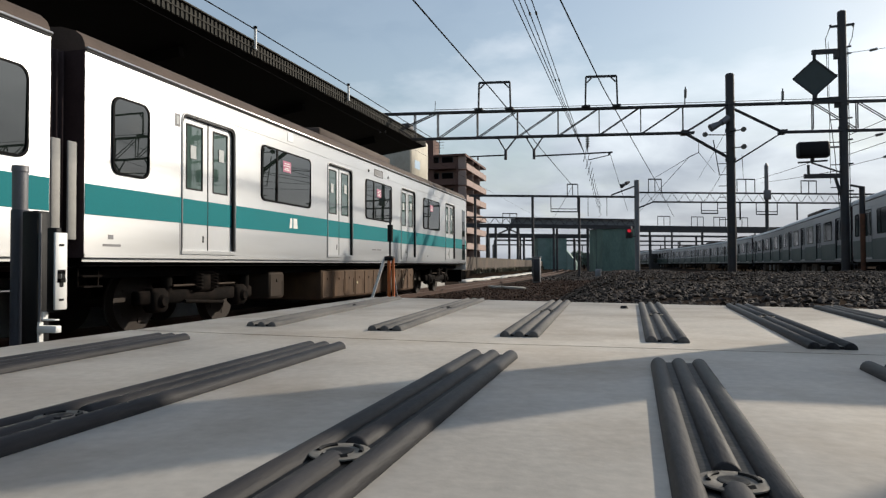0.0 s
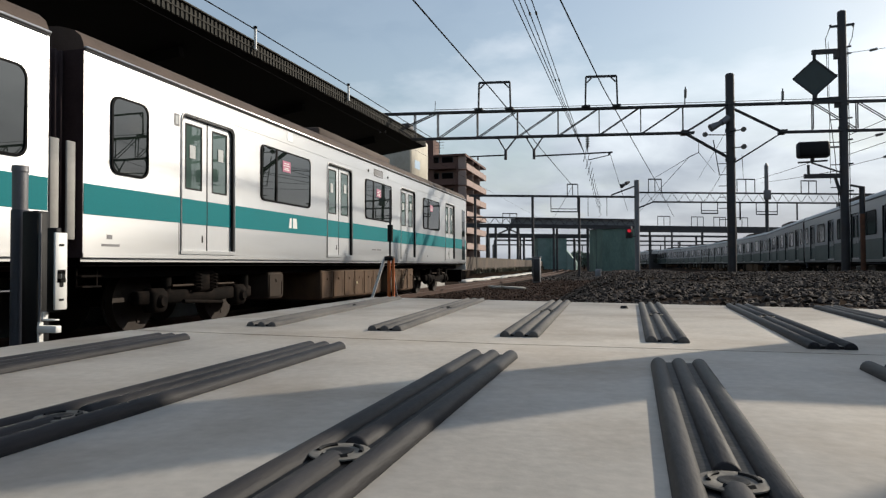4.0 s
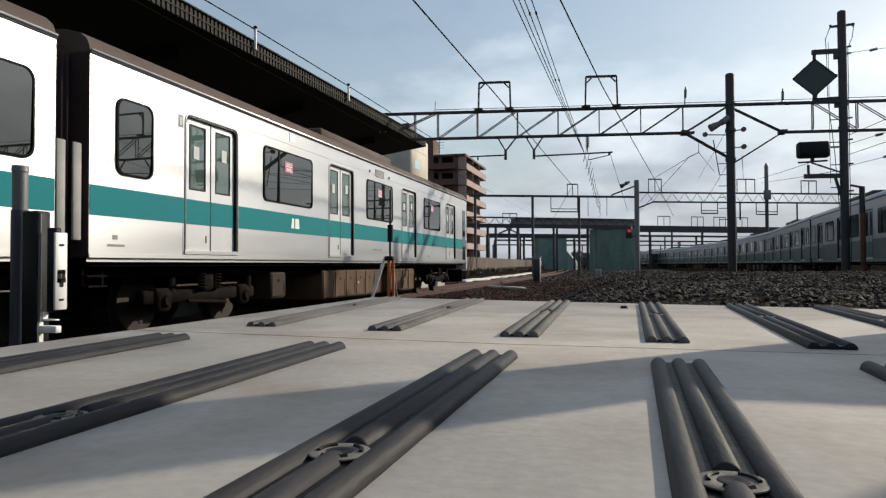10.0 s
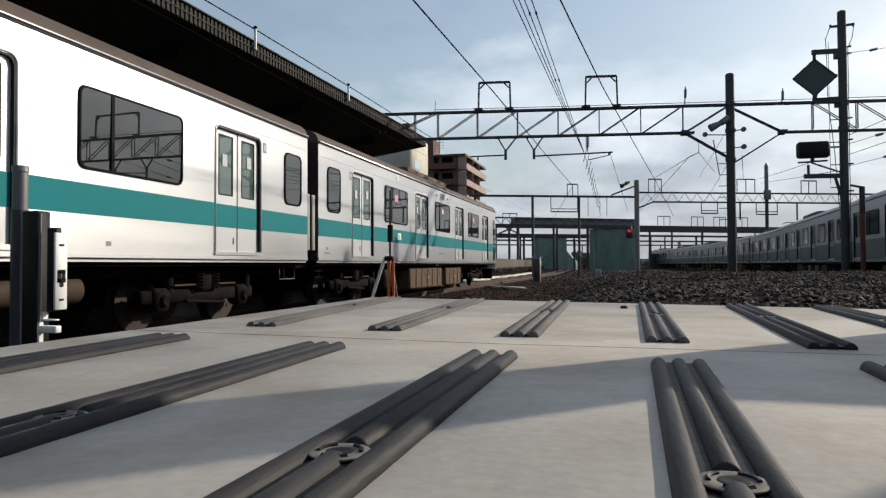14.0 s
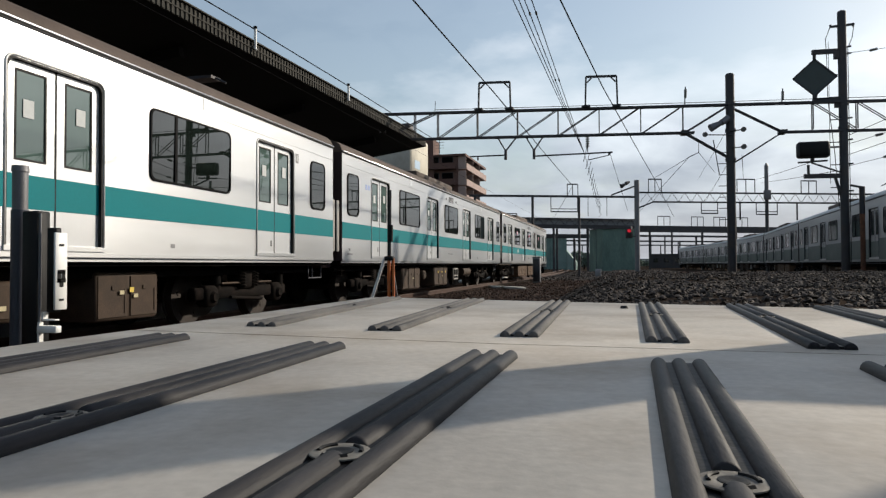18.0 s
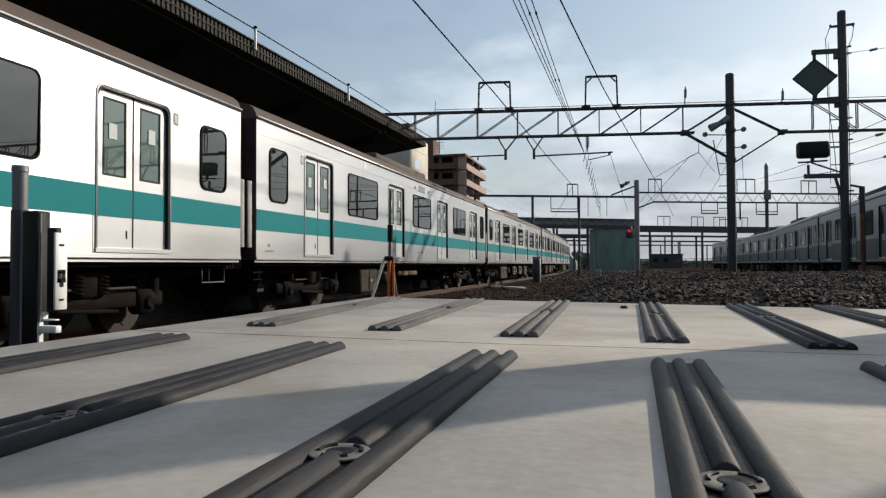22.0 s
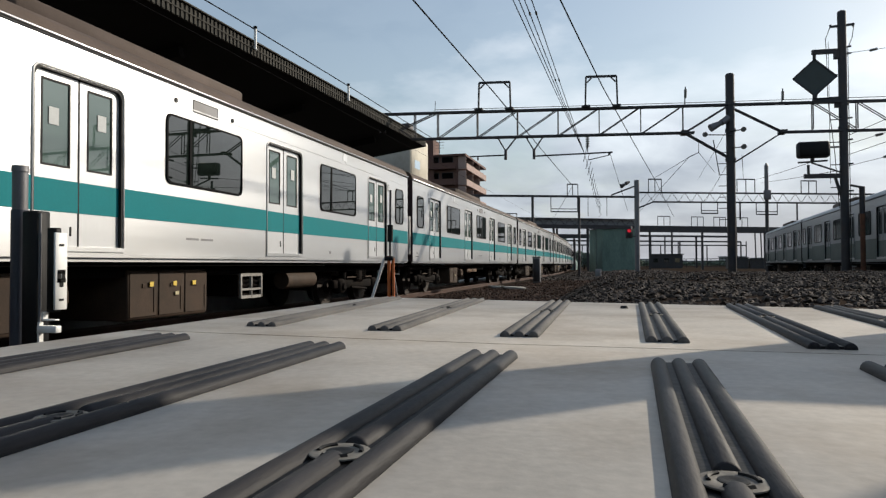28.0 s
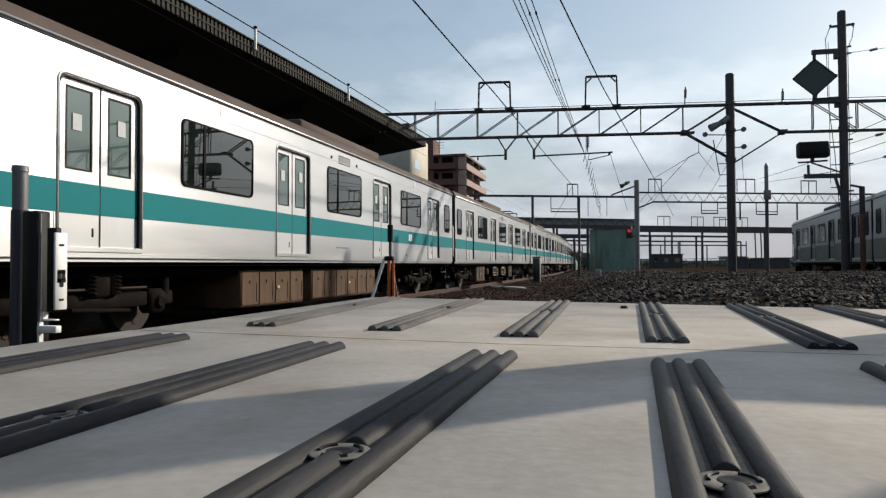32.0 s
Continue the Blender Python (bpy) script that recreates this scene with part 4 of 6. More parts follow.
def make_platform():
    mb = MB()
    a, b = near_track(-60) - 1.52, near_track(30) - 1.52
    mb.ring([[(a, -60, -0.3), (a - 9, -60, -0.3), (a - 9, -60, 1.1), (a, -60, 1.1)], [(b, 34, -0.3), (b - 9, 34, -0.3), (b - 9, 34, 1.1), (b, 34, 1.1)]])
    thing("platform", "dark concrete station platform under the canopy", "platform", kind="structure", mb=mb, mt=M_CONC)
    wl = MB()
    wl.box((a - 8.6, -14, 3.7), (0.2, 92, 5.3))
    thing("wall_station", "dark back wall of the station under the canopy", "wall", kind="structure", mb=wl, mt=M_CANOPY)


make_platform()


def make_roof_line():
    t = thing("roof_wire", "black wire held on white stand-off posts above the canopy", "wire")
    pts = [(canopy_x(y) + 0.10, y, z) for y, z in ((0, 6.86), (9.2, 6.90), (15.39, 6.94), (21.0, 6.91))] + [(-8.62, 25.3, 6.93), (-8.56, 31.3, 6.98)]
    part("wire_run", MB().wire([Vector(p) for p in pts], 0.016), M_WIRE, t)
    for y, z in ((15.39, 6.96), (21.0, 6.93), (9.2, 6.92)):
        x = canopy_x(y) + 0.10
        ob = part("post", MB().tube((x, y, 6.42), (x, y, z), 0.042, 10, 0.036), M_WHITE, t, "white stand-off post")
        part("cap", MB().tube((x, y, z), (x, y, z + 0.06), 0.05, 10), M_WIRE, ob)
        part("bracket", MB().box((x - 0.05, y, 6.5), (0.10, 0.05, 0.05)), M_GALV, ob)


make_roof_line()


def make_kiosk():
    """Pale box with a lit end beside the canopy's end."""
    t = thing("equipment_cabin", "pale beige box cabin with a weathered end panel beside the canopy", "cabin", pose(0, 0, 0))
    part("cabin_body", MB().cbox((-11.05, 33.5, 5.5), (2.26, 3.1, 3.95), 0.04), mat("cabin_paint", (0.46, 0.43, 0.36), 0.8, 0, 0.15, 1, 20, 0.1, (0.25, 0.2, 0.15), 0.6, 1.0), t)
    part("end_panel", MB().cbox((-9.90, 33.5, 6.2), (0.04, 3.0, 2.45), 0.015), mat("aged_panel", (0.50, 0.46, 0.37), 0.7, 0, 0.15, 1, 20, 0.1, (0.25, 0.23, 0.2), 0.6, 1.2), t, "weathered pale end panel")
    part("notice", MB().box((-9.875, 33.0, 6.02), (0.012, 0.9, 0.42)), mat("pale_blue_sign", (0.35, 0.48, 0.62), 0.6), t, "pale blue sign")
    part("bin", MB().cbox((-9.86, 32.5, 5.15), (0.10, 0.5, 0.24), 0.02), M_DARKSTEEL, t)
    for x in (-11.0, -10.1):
        part("leg", MB().box((x, 33.5, 1.6), (0.2, 0.2, 4.0)), M_DARKSTEEL, t)


make_kiosk()


# ---- overhead gantries ----
def g1(x, z, dy=0.0):
    return Vector((x, 26.75 + 0.147 * x + dy, z))


def pole(mb, x, y, z0, z1, r, n=16):
    mb.tube((x, y, z0), (x, y, z1), r, n)


def make_gantry_near():
    t = thing("gantry_near", "dark steel lattice gantry carrying wires over the tracks", "gantry")
    W2 = 0.10
    for name, zf, seg in (("top_chord", 6.92, (-10.5, 24)), ("bottom_chord", 5.90, (-7.9, 2.8))):
        for dy in (-W2, W2):
            part(name, MB().bar(g1(seg[0], zf, dy), g1(seg[1], zf, dy), 0.07, 0.070), M_DARKSTEEL, t)
    for dy in (-W2, W2):
        part("bottom_chord", MB().bar(g1(5.8, 5.84, dy), g1(24, 5.84, dy), 0.07, 0.070), M_DARKSTEEL, t)
        part("end_tie", MB().bar(g1(-8.35, 6.28, dy), g1(-6.98, 6.88, dy), 0.035, 0.05, (0, 1, 0)), M_DARKSTEEL, t)
        part("end_post", MB().bar(g1(-7.75, 5.9, dy), g1(-7.75, 6.9, dy), 0.035, 0.04, (0, 1, 0)), M_DARKSTEEL, t)
    for x in (-9.15, -8.93):
        part("hanger_post", MB().bar(g1(x, 6.90), g1(x, 6.2), 0.05, 0.05, (0, 1, 0)), M_GALV, t, "pale upright hanger")
    for dy in (-W2, W2):
        part("lower_tie", MB().bar(g1(-8.35, 6.28, dy), g1(-7.8, 5.92, dy), 0.035, 0.05, (0, 1, 0)), M_DARKSTEEL, t)
    # lattice, post by post
    x = -6.85
    k = 0
    while x < 23:
        inside = 2.7 < x < 5.6
        if not inside:
            v = MB()
            for dy in (-W2, W2):
                v.bar(g1(x, 5.9, dy), g1(x, 6.9, dy), 0.035, 0.035, (0, 1, 0))
            part("upright", v, M_DARKSTEEL, t)
        if not inside and not (1.2 < x < 2.7):
            d = MB()
            a, b = (x + 0.06, x + 1.46) if x < 4 else (x + 1.46, x + 0.06)
            for dy in (-W2, W2):
                d.bar(g1(a, 5.93, dy), g1(b, 6.88, dy), 0.030, 0.034, (0, 1, 0))
            part("diagonal", d, M_DARKSTEEL, t)
        for dy in (0,):
            part("cross_tie", MB().bar(g1(x, 6.92, -W2), g1(x, 6.92, W2), 0.05, 0.05), M_DARKSTEEL, t)
        x += 1.54
        k += 1
    # knee braces at the post
    for dy in (-W2, W2):
        part("knee_brace", MB().bar(g1(2.45, 5.9, dy), g1(3.98, 6.85, dy), 0.05, 0.06, (0, 1, 0)), M_DARKSTEEL, t)
        part("knee_brace", MB().bar(g1(2.45, 5.9, dy), g1(3.98, 4.95, dy), 0.06, 0.075, (0, 1, 0)), M_DARKSTEEL, t)
        part("knee_brace", MB().bar(g1(5.95, 5.84, dy), g1(4.25, 6.75, dy), 0.045, 0.05, (0, 1, 0)), M_DARKSTEEL, t)
        part("knee_brace", MB().bar(g1(5.95, 5.84, dy), g1(4.25, 4.75, dy), 0.045, 0.06, (0, 1, 0)), M_DARKSTEEL, t)
    part("gusset", MB().box(g1(2.42, 5.9), (0.22, 0.6, 0.12)), M_DARKSTEEL, t)
    part("gusset", MB().box(g1(5.95, 5.84), (0.22, 0.6, 0.11)), M_DARKSTEEL, t)
    p = g1(4.10, 0)
    po = part("post", MB().tube((p.x, p.y, -0.3), (p.x, p.y, 8.05), 0.158, 20), M_DARKSTEEL, t, "round dark steel post")
    part("post_cap", MB().tube((p.x, p.y, 8.05), (p.x, p.y, 8.10), 0.165, 20, 0.12), M_DARKSTEEL, po)
    for z in (6.95, 5.95, 4.85):
        part("clamp", MB().tube((p.x, p.y, z - 0.06), (p.x, p.y, z + 0.06), 0.19, 20), M_DARKSTEEL, po)
    # climbing steps
    st = MB()
    for i in range(7):
        z = 2.6 + 0.42 * i
        st.bar((p.x - 0.45, p.y - 0.1, z), (p.x - 0.1, p.y - 0.1, z), 0.025, 0.025)
    st.bar((p.x - 0.42, p.y - 0.1, 4.3), (p.x - 0.62, p.y - 0.1, 5.6), 0.03, 0.03, (0, 1, 0))
    part("step_irons", st, M_DARKSTEEL, po)
    # wire frames on top
    for a, b, zt in ((-5.24, -4.06, 8.06), (-1.17, -0.03, 8.16), (11.3, 14.2, 8.12)):
        fr = part("wire_frame", MB().bar(g1(a, zt), g1(b, zt), 0.06, 0.085), M_DARKSTEEL, t, "upright rectangular wire frame")
        for x, lean in ((a, 0.03), (b, -0.03)):
            part("leg", MB().bar(g1(x - lean, 6.95), g1(x, zt), 0.065, 0.065, (0, 1, 0)), M_DARKSTEEL, fr)
            part("foot", MB().box(g1(x, 6.99), (0.32, 0.5, 0.06)), M_DARKSTEEL, fr)
            part("corner_plate", MB().bar(g1(x + (0.04 if x == a else -0.04), zt - 0.22), g1(x + (0.22 if x == a else -0.22), zt - 0.03), 0.05, 0.05, (0, 1, 0)), M_DARKSTEEL, fr)
    # V brackets with drop tubes and registration arms
    for a, b, m, z in ((-4.55, -3.79, -4.23, 5.32), (-3.47, -2.78, -3.15, 5.32)):
        v = part("drop_tube", MB().tube(g1(m, 5.42), g1(m, 5.02), 0.055, 10), M_DARKSTEEL, t)
        for x in (a, b):
            part("stay", MB().bar(g1(x, 5.92), g1(m, 5.36), 0.05, 0.05, (0, 1, 0)), M_DARKSTEEL, v)
    arm = part("registration_arm", MB().tube(g1(-4.25, 5.20), g1(-5.60, 5.17), 0.028, 8), M_DARKSTEEL, t)
    part("clip", MB().bar(g1(-5.3, 5.17), g1(-5.3, 5.02), 0.05, 0.05, (0, 1, 0)), M_DARKSTEEL, arm)
    arm = part("registration_arm", MB().tube(g1(-3.12, 5.14), g1(-0.20, 5.23), 0.03, 8), M_DARKSTEEL, t)
    part("clip", MB().bar(g1(-0.32, 5.25), g1(-0.32, 5.12), 0.09, 0.09, (0, 1, 0)), M_DARKSTEEL, arm)
    part("clip", MB().bar(g1(-0.32, 5.12), g1(-1.1, 4.95), 0.03, 0.03, (0, 1, 0)), M_DARKSTEEL, arm)
    ins = MB()
    for i in range(5):
        ins.tube(g1(-1.13, 5.86 - 0.09 * i), g1(-1.13, 5.82 - 0.09 * i), 0.075, 10)
    ins.tube(g1(-1.13, 5.9), g1(-1.13, 5.25), 0.02, 6)
    part("insulator_string", ins, M_INSUL, t)
    # small insulators standing on the top chord
    for x, z in ((2.46, 7.66), (5.94, 7.48), (-6.98, 7.40)):
        i1 = MB().tube(g1(x, 6.95), g1(x + 0.04, z), 0.022 if x > 0 else 0.012, 6)
        ip = part("spike", i1, M_DARKSTEEL, t)
        if x > 0:
            part("insulator", MB().tube(g1(x + 0.03, z - 0.42), g1(x + 0.04, z - 0.10), 0.05, 8), M_INSUL, ip)
    # hung wire weights on the far half
    for a, b, m in ((12.4, 13.2, 12.8), (10.3, 11.1, 10.7)):
        v = part("drop_tube", MB().tube(g1(m, 5.4), g1(m, 4.85), 0.055, 10), M_DARKSTEEL, t)
        for x in (a, b):
            part("stay", MB().bar(g1(x, 5.84), g1(m, 5.3), 0.05, 0.05, (0, 1, 0)), M_DARKSTEEL, v)
        part("registration_arm", MB().tube(g1(m, 5.1), g1(m + 2.2, 5.18), 0.03, 8), M_DARKSTEEL, v)
    for x in (15.6, 18.4):
        part("drop_tube", MB().tube(g1(x, 5.82), g1(x, 5.0), 0.05, 8), M_DARKSTEEL, t)
    return t


make_gantry_near()


def make_gear_on_post():
    p = g1(4.10, 0)
    t = thing("horn_speaker", "grey horn loudspeaker strapped to the gantry post", "loudspeaker")
    part("horn", MB().tube(g1(3.34, 6.00, -0.3), g1(3.74, 6.20, -0.25), 0.15, 14, 0.09), M_GALV, t)
    part("driver", MB().tube(g1(3.74, 6.20, -0.25), g1(4.0, 6.40, -0.15), 0.12, 12), M_GALV, t)
    for x, z in ((3.13, 5.73), (4.49, 5.89), (4.49, 5.25)):
        b = thing("strain_insulator", "round dark strain insulator beside the gantry post", "insulator", group="insulators on the post")
        part("disc", MB().tube(g1(x, z, -0.52), g1(x, z + 0.01, -0.36), 0.095, 16, 0.08), M_INSUL, b)
        part("rod", MB().tube(g1(x, z, -0.45), g1(4.1, z + 0.02, -0.18), 0.02, 6), M_DARKSTEEL, b)
    # small lamp bracket left of the post
    k = thing("cable_hanger", "thin bent cable hanger under the gantry", "hanger")
    part("rod", MB().wire([g1(2.95, 5.62), g1(2.95, 5.15), g1(2.6, 4.98)], 0.018), M_DARKSTEEL, k)


make_gear_on_post()


def make_signal_mast():
    t = thing("signal_mast", "tall dark steel mast with a diamond board and ladder", "mast")
    p = g1(8.08, 0)
    X, Y = p.x, p.y
    part("mast", MB().tube((X, Y, -0.3), (X, Y, 10.28), 0.148, 18), M_DARKSTEEL, t)
    part("cap", MB().tube((X, Y, 10.28), (X, Y, 10.31), 0.148, 18, 0.10), M_DARKSTEEL, t)
    top = MB()
    top.bar((X - 0.42, Y, 8.86), (X + 0.12, Y, 8.86), 0.12, 0.10)
    for dx in (-0.42, 0.42):
        top.tube((X + dx * 0.9, Y, 9.70), (X + dx * 0.9, Y, 9.82), 0.04, 8)
    top.bar((X - 0.40, Y, 9.74), (X + 0.42, Y, 9.78), 0.06, 0.08)
    part("cross_arm", top, M_DARKSTEEL, t)
    for z in (8.84, 7.03):
        part("bracket_arm", MB().bar((X - 1.02, Y, z), (X, Y, z - 0.02), 0.14, 0.16), M_DARKSTEEL, t)
        part("bracket_gusset", MB().box((X - 0.16, Y, z - 0.16), (0.24, 0.16, 0.30)), M_DARKSTEEL, t)
    # ladder
    ld = part("ladder", MB().bar((X - 0.46, Y, 3.9), (X - 0.46, Y, 9.2), 0.015, 0.015, (0, 1, 0)), M_DARKSTEEL, t)
    for i in range(7):
        part("rung", MB().tube((X - 0.46, Y, 3.75 + 0.84 * i), (X - 0.13, Y, 3.75 + 0.84 * i), 0.018, 6), M_DARKSTEEL, ld)
    for z in (5.95, 6.85):
        part("clamp", MB().tube((X, Y, z - 0.05), (X, Y, z + 0.05), 0.175, 18), M_DARKSTEEL, t)
    lo = MB()
    lo.bar((X - 1.35, Y, 4.20), (X - 0.1, Y, 4.18), 0.14, 0.16)
    lo.bar((X - 1.2, Y, 4.22), (X - 1.2, Y, 4.62), 0.08, 0.08, (0, 1, 0))
    lo.bar((X - 1.55, Y, 4.72), (X - 0.55, Y, 4.76), 0.05, 0.06)
    lo.bar((X - 1.1, Y, 4.70), (X - 0.1, Y, 4.30), 0.05, 0.07, (0, 1, 0))
    lo.bar((X - 0.3, Y, 4.12), (X - 0.05, Y, 3.2), 0.09, 0.09, (0, 1, 0))
    lo.bar((X - 1.1, Y, 4.76), (X - 1.1, Y, 4.86), 0.05, 0.05, (0, 1, 0))
    part("lower_bracket", lo, M_DARKSTEEL, t)
    side = MB()
    for z in (3.6, 4.6, 5.5, 6.3, 8.7, 8.95):
        side.bar((X + 0.12, Y, z), (X + 0.30, Y, z + 0.02), 0.05, 0.06)
    part("side_clips", side, M_DARKSTEEL, t)
    part("cable", MB().wire([Vector((X - 0.4, Y, 9.72)), Vector((X - 0.55, Y, 9.3)), Vector((X - 0.52, Y, 8.6)), Vector((X - 0.5, Y, 7.0)), Vector((X - 0.3, Y, 5.0)), Vector((X - 0.18, Y, 3.0))], 0.014), M_WIRE, t)
    part("cable", MB().wire([Vector((X + 0.4, Y, 9.74)), Vector((X + 0.34, Y, 9.3)), Vector((X + 0.19, Y, 8.9)), Vector((X + 0.19, Y, 5.0)), Vector((X + 0.19, Y, 1.0))], 0.014), M_WIRE, t)
    d = thing("diamond_board", "dark diamond-shaped warning board hung between two bracket arms", "sign board")
    c, h = Vector((X - 0.95, Y - 0.05, 7.87)), 0.70
    pl = MB()
    out = [(0, h * 0.98), (h * 1.06, 0), (0, -h * 0.98), (-h * 1.06, 0)]
    pl.ring([[(c.x + u, c.y + e, c.z + v) for u, v in out] for e in (0.02, -0.02)])
    part("plate", pl, mat("board_face", (0.030, 0.042, 0.042), 0.5, 0.0, 0.2, 3, 40, 0.05), d)
    rim = MB()
    for (u, v), (u2, v2) in zip(out, out[1:] + out[:1]):
        rim.bar((c.x + u, c.y - 0.02, c.z + v), (c.x + u2, c.y - 0.02, c.z + v2), 0.05, 0.05, (0, 1, 0))
    part("rim", rim, M_DARKSTEEL, d)
    part("hanger", MB().tube((c.x, c.y, c.z + h * 0.95), (c.x, c.y, 8.84), 0.06, 10), M_DARKSTEEL, d)
    part("hanger", MB().tube((c.x, c.y, c.z - h * 0.95), (c.x, c.y, 7.03), 0.09, 10, 0.07), M_DARKSTEEL, d)
    s = thing("indicator_box", "dark rounded indicator box on an arm of the mast", "indicator")
    part("housing", MB().cbox((X - 1.05, Y - 0.05, 5.17), (1.10, 0.35, 0.60), 0.07), M_DARKSTEEL, s)
    part("face", MB().cbox((X - 1.05, Y - 0.24, 5.17), (0.98, 0.04, 0.50), 0.015), M_RUBBER, s)
    part("arm", MB().bar((X - 0.5, Y, 5.25), (X, Y, 5.25), 0.06, 0.06), M_DARKSTEEL, s)
    part("stay", MB().bar((X - 1.05, Y, 4.86), (X - 1.05, Y, 4.74), 0.10, 0.10, (0, 1, 0)), M_DARKSTEEL, s)


make_signal_mast()


def g2(x, z, dy=0.0):
    return Vector((x, 62.1 + 0.385 * x + dy, z))


def make_gantry_mid():
    t = thing("gantry_mid", "dark tubular steel gantry farther down the yard", "gantry")
    part("beam", MB().bar(g2(-12.5, 6.91), g2(1.6, 6.90), 0.20, 0.18), M_DARKSTEEL, t)
    for x in (-12.0, -7.26, -3.37):
        part("post", MB().tube(g2(x, -0.3), g2(x, 6.8), 0.115, 12), M_DARKSTEEL, t)
    po = part("post", MB().tube(g2(1.58, -0.3), g2(1.58, 8.4), 0.22, 14), M_GALV, t)
    part("arm", MB().bar(g2(1.5, 7.9), g2(-0.6, 7.05), 0.12, 0.14, (0, 1, 0)), M_DARKSTEEL, po)
    # upright and hanging frames
    for xa, xb, za, zb in ((-4.35, -3.45, 6.95, 7.98), (2.60, 3.72, 7.3, 8.5), (10.4, 12.0, 7.3, 8.58), (16.2, 17.6, 7.3, 8.5)):
        f = part("wire_frame", MB().bar(g2(xa, zb), g2(xb, zb), 0.10, 0.10), M_DARKSTEEL, t)
        for x in (xa, (xa + xb) / 2, xb):
            part("leg", MB().bar(g2(x, za), g2(x, zb), 0.07, 0.07, (0, 1, 0)), M_DARKSTEEL, f)
    for xa, xb, za, zb in ((-5.73, -3.49, 6.8, 5.55), (7.2, 8.65, 6.5, 5.47), (12.1, 14.0, 6.5, 5.4)):
        f = part("hanging_frame", MB().bar(g2(xa, zb), g2(xb, zb), 0.10, 0.10), M_DARKSTEEL, t)
        part("bar", MB().bar(g2(xa, zb + 0.25), g2(xb, zb + 0.25), 0.07, 0.07), M_DARKSTEEL, f)
        for x in (xa, xb):
            part("leg", MB().bar(g2(x, za), g2(x, zb), 0.07, 0.07, (0, 1, 0)), M_DARKSTEEL, f)
    for x in (-2.6, -1.0):
        part("dropper", MB().bar(g2(x, 6.8), g2(x, 5.2), 0.05, 0.05, (0, 1, 0)), M_DARKSTEEL, t)
    for x in (10.65, 15.8):
        part("drop_tube", MB().bar(g2(x, 6.5), g2(x, 4.9), 0.12, 0.12, (0, 1, 0)), M_DARKSTEEL, t)
    # lattice half
    part("top_chord", MB().bar(g2(1.6, 7.30), g2(24, 7.32), 0.14, 0.14), M_DARKSTEEL, t)
    part("bottom_chord", MB().bar(g2(2.95, 6.47), g2(24, 6.47), 0.12, 0.14), M_DARKSTEEL, t)
    part("knee_brace", MB().bar(g2(1.65, 5.9), g2(3.0, 6.47), 0.12, 0.14, (0, 1, 0)), M_DARKSTEEL, t)
    x = 1.9
    while x < 23.5:
        part("lattice_bar", MB().bar(g2(x, 6.5), g2(x + 0.55, 7.28), 0.035, 0.035, (0, 1, 0)), M_GALV, t)
        part("lattice_bar", MB().bar(g2(x + 0.55, 7.28), g2(x + 1.1, 6.5), 0.035, 0.035, (0, 1, 0)), M_GALV, t)
        x += 1.1
    sp = thing("horn_speaker", "pair of dark horn loudspeakers on a gantry arm", "loudspeaker")
    part("horn", MB().tube(g2(0.25, 7.8, -0.4), g2(0.6, 8.0, -0.3), 0.20, 12, 0.10), M_DARKSTEEL, sp)
    part("horn", MB().tube(g2(0.65, 8.05, -0.4), g2(0.95, 8.2, -0.3), 0.17, 12, 0.09), M_DARKSTEEL, sp)
    # pole with a box, and a brown pole
    a = thing("light_pole", "slim dark pole with a box and thicker upper part", "pole")
    part("pole_shaft", MB().tube((13.05, 67.1, -0.3), (13.05, 67.1, 7.2), 0.15, 12), M_DARKSTEEL, a)
    part("upper_shaft", MB().tube((13.05, 67.1, 7.2), (13.05, 67.1, 9.8), 0.17, 12), M_GALV, a)
    part("cap", MB().tube((13.05, 67.1, 9.8), (13.05, 67.1, 10.1), 0.19, 12, 0.05), M_GALV, a)
    part("box", MB().cbox((13.05, 66.8, 7.15), (0.58, 0.4, 0.85), 0.04), M_GALV, a)
    b = thing("wire_pole", "rust-brown steel pole in front of the far train", "pole")
    part("pole_shaft", MB().tube((8.64, 27.9, -0.3), (8.64, 27.9, 2.75), 0.085, 12), mat("rusty_post", (0.15, 0.062, 0.032), 0.85, 0.1, 0.35, 5, 60, 0.3, (0.05, 0.03, 0.022), 0.7, 3.0), b)
    part("upper_shaft", MB().tube((8.64, 27.9, 2.75), (8.64, 27.9, 3.75), 0.095, 12), M_DARKSTEEL, b)
    part("arm", MB().bar((8.64, 27.9, 3.72), (8.2, 27.6, 3.78), 0.06, 0.07), M_DARKSTEEL, b)
    # red signal
    s = thing("red_signal", "dark signal head showing a red light", "signal")
    q = g2(0.88, 0, -0.6)
    part("housing", MB().cbox((q.x, q.y, 3.75), (0.50, 0.30, 1.0), 0.08), M_DARKSTEEL, s)
    part("backplate", MB().cbox((q.x, q.y + 0.1, 3.75), (0.60, 0.04, 1.1), 0.01), M_DARKSTEEL, s)
    part("lamp", MB().tube((q.x, q.y - 0.15, 3.85), (q.x, q.y - 0.19, 3.85), 0.15, 16), M_REDLAMP, s, "glowing red lamp")
    part("hood", MB().tube((q.x, q.y - 0.15, 3.85), (q.x, q.y - 0.36, 3.85), 0.23, 16, cap=False), M_DARKSTEEL, s)
    part("arm", MB().bar((q.x, q.y, 3.4), g2(1.58, 3.4), 0.08, 0.08), M_DARKSTEEL, s)


make_gantry_mid()


def br(x, z, dy=0.0):
    return Vector((x, 102 + 0.59 * x + dy, z))


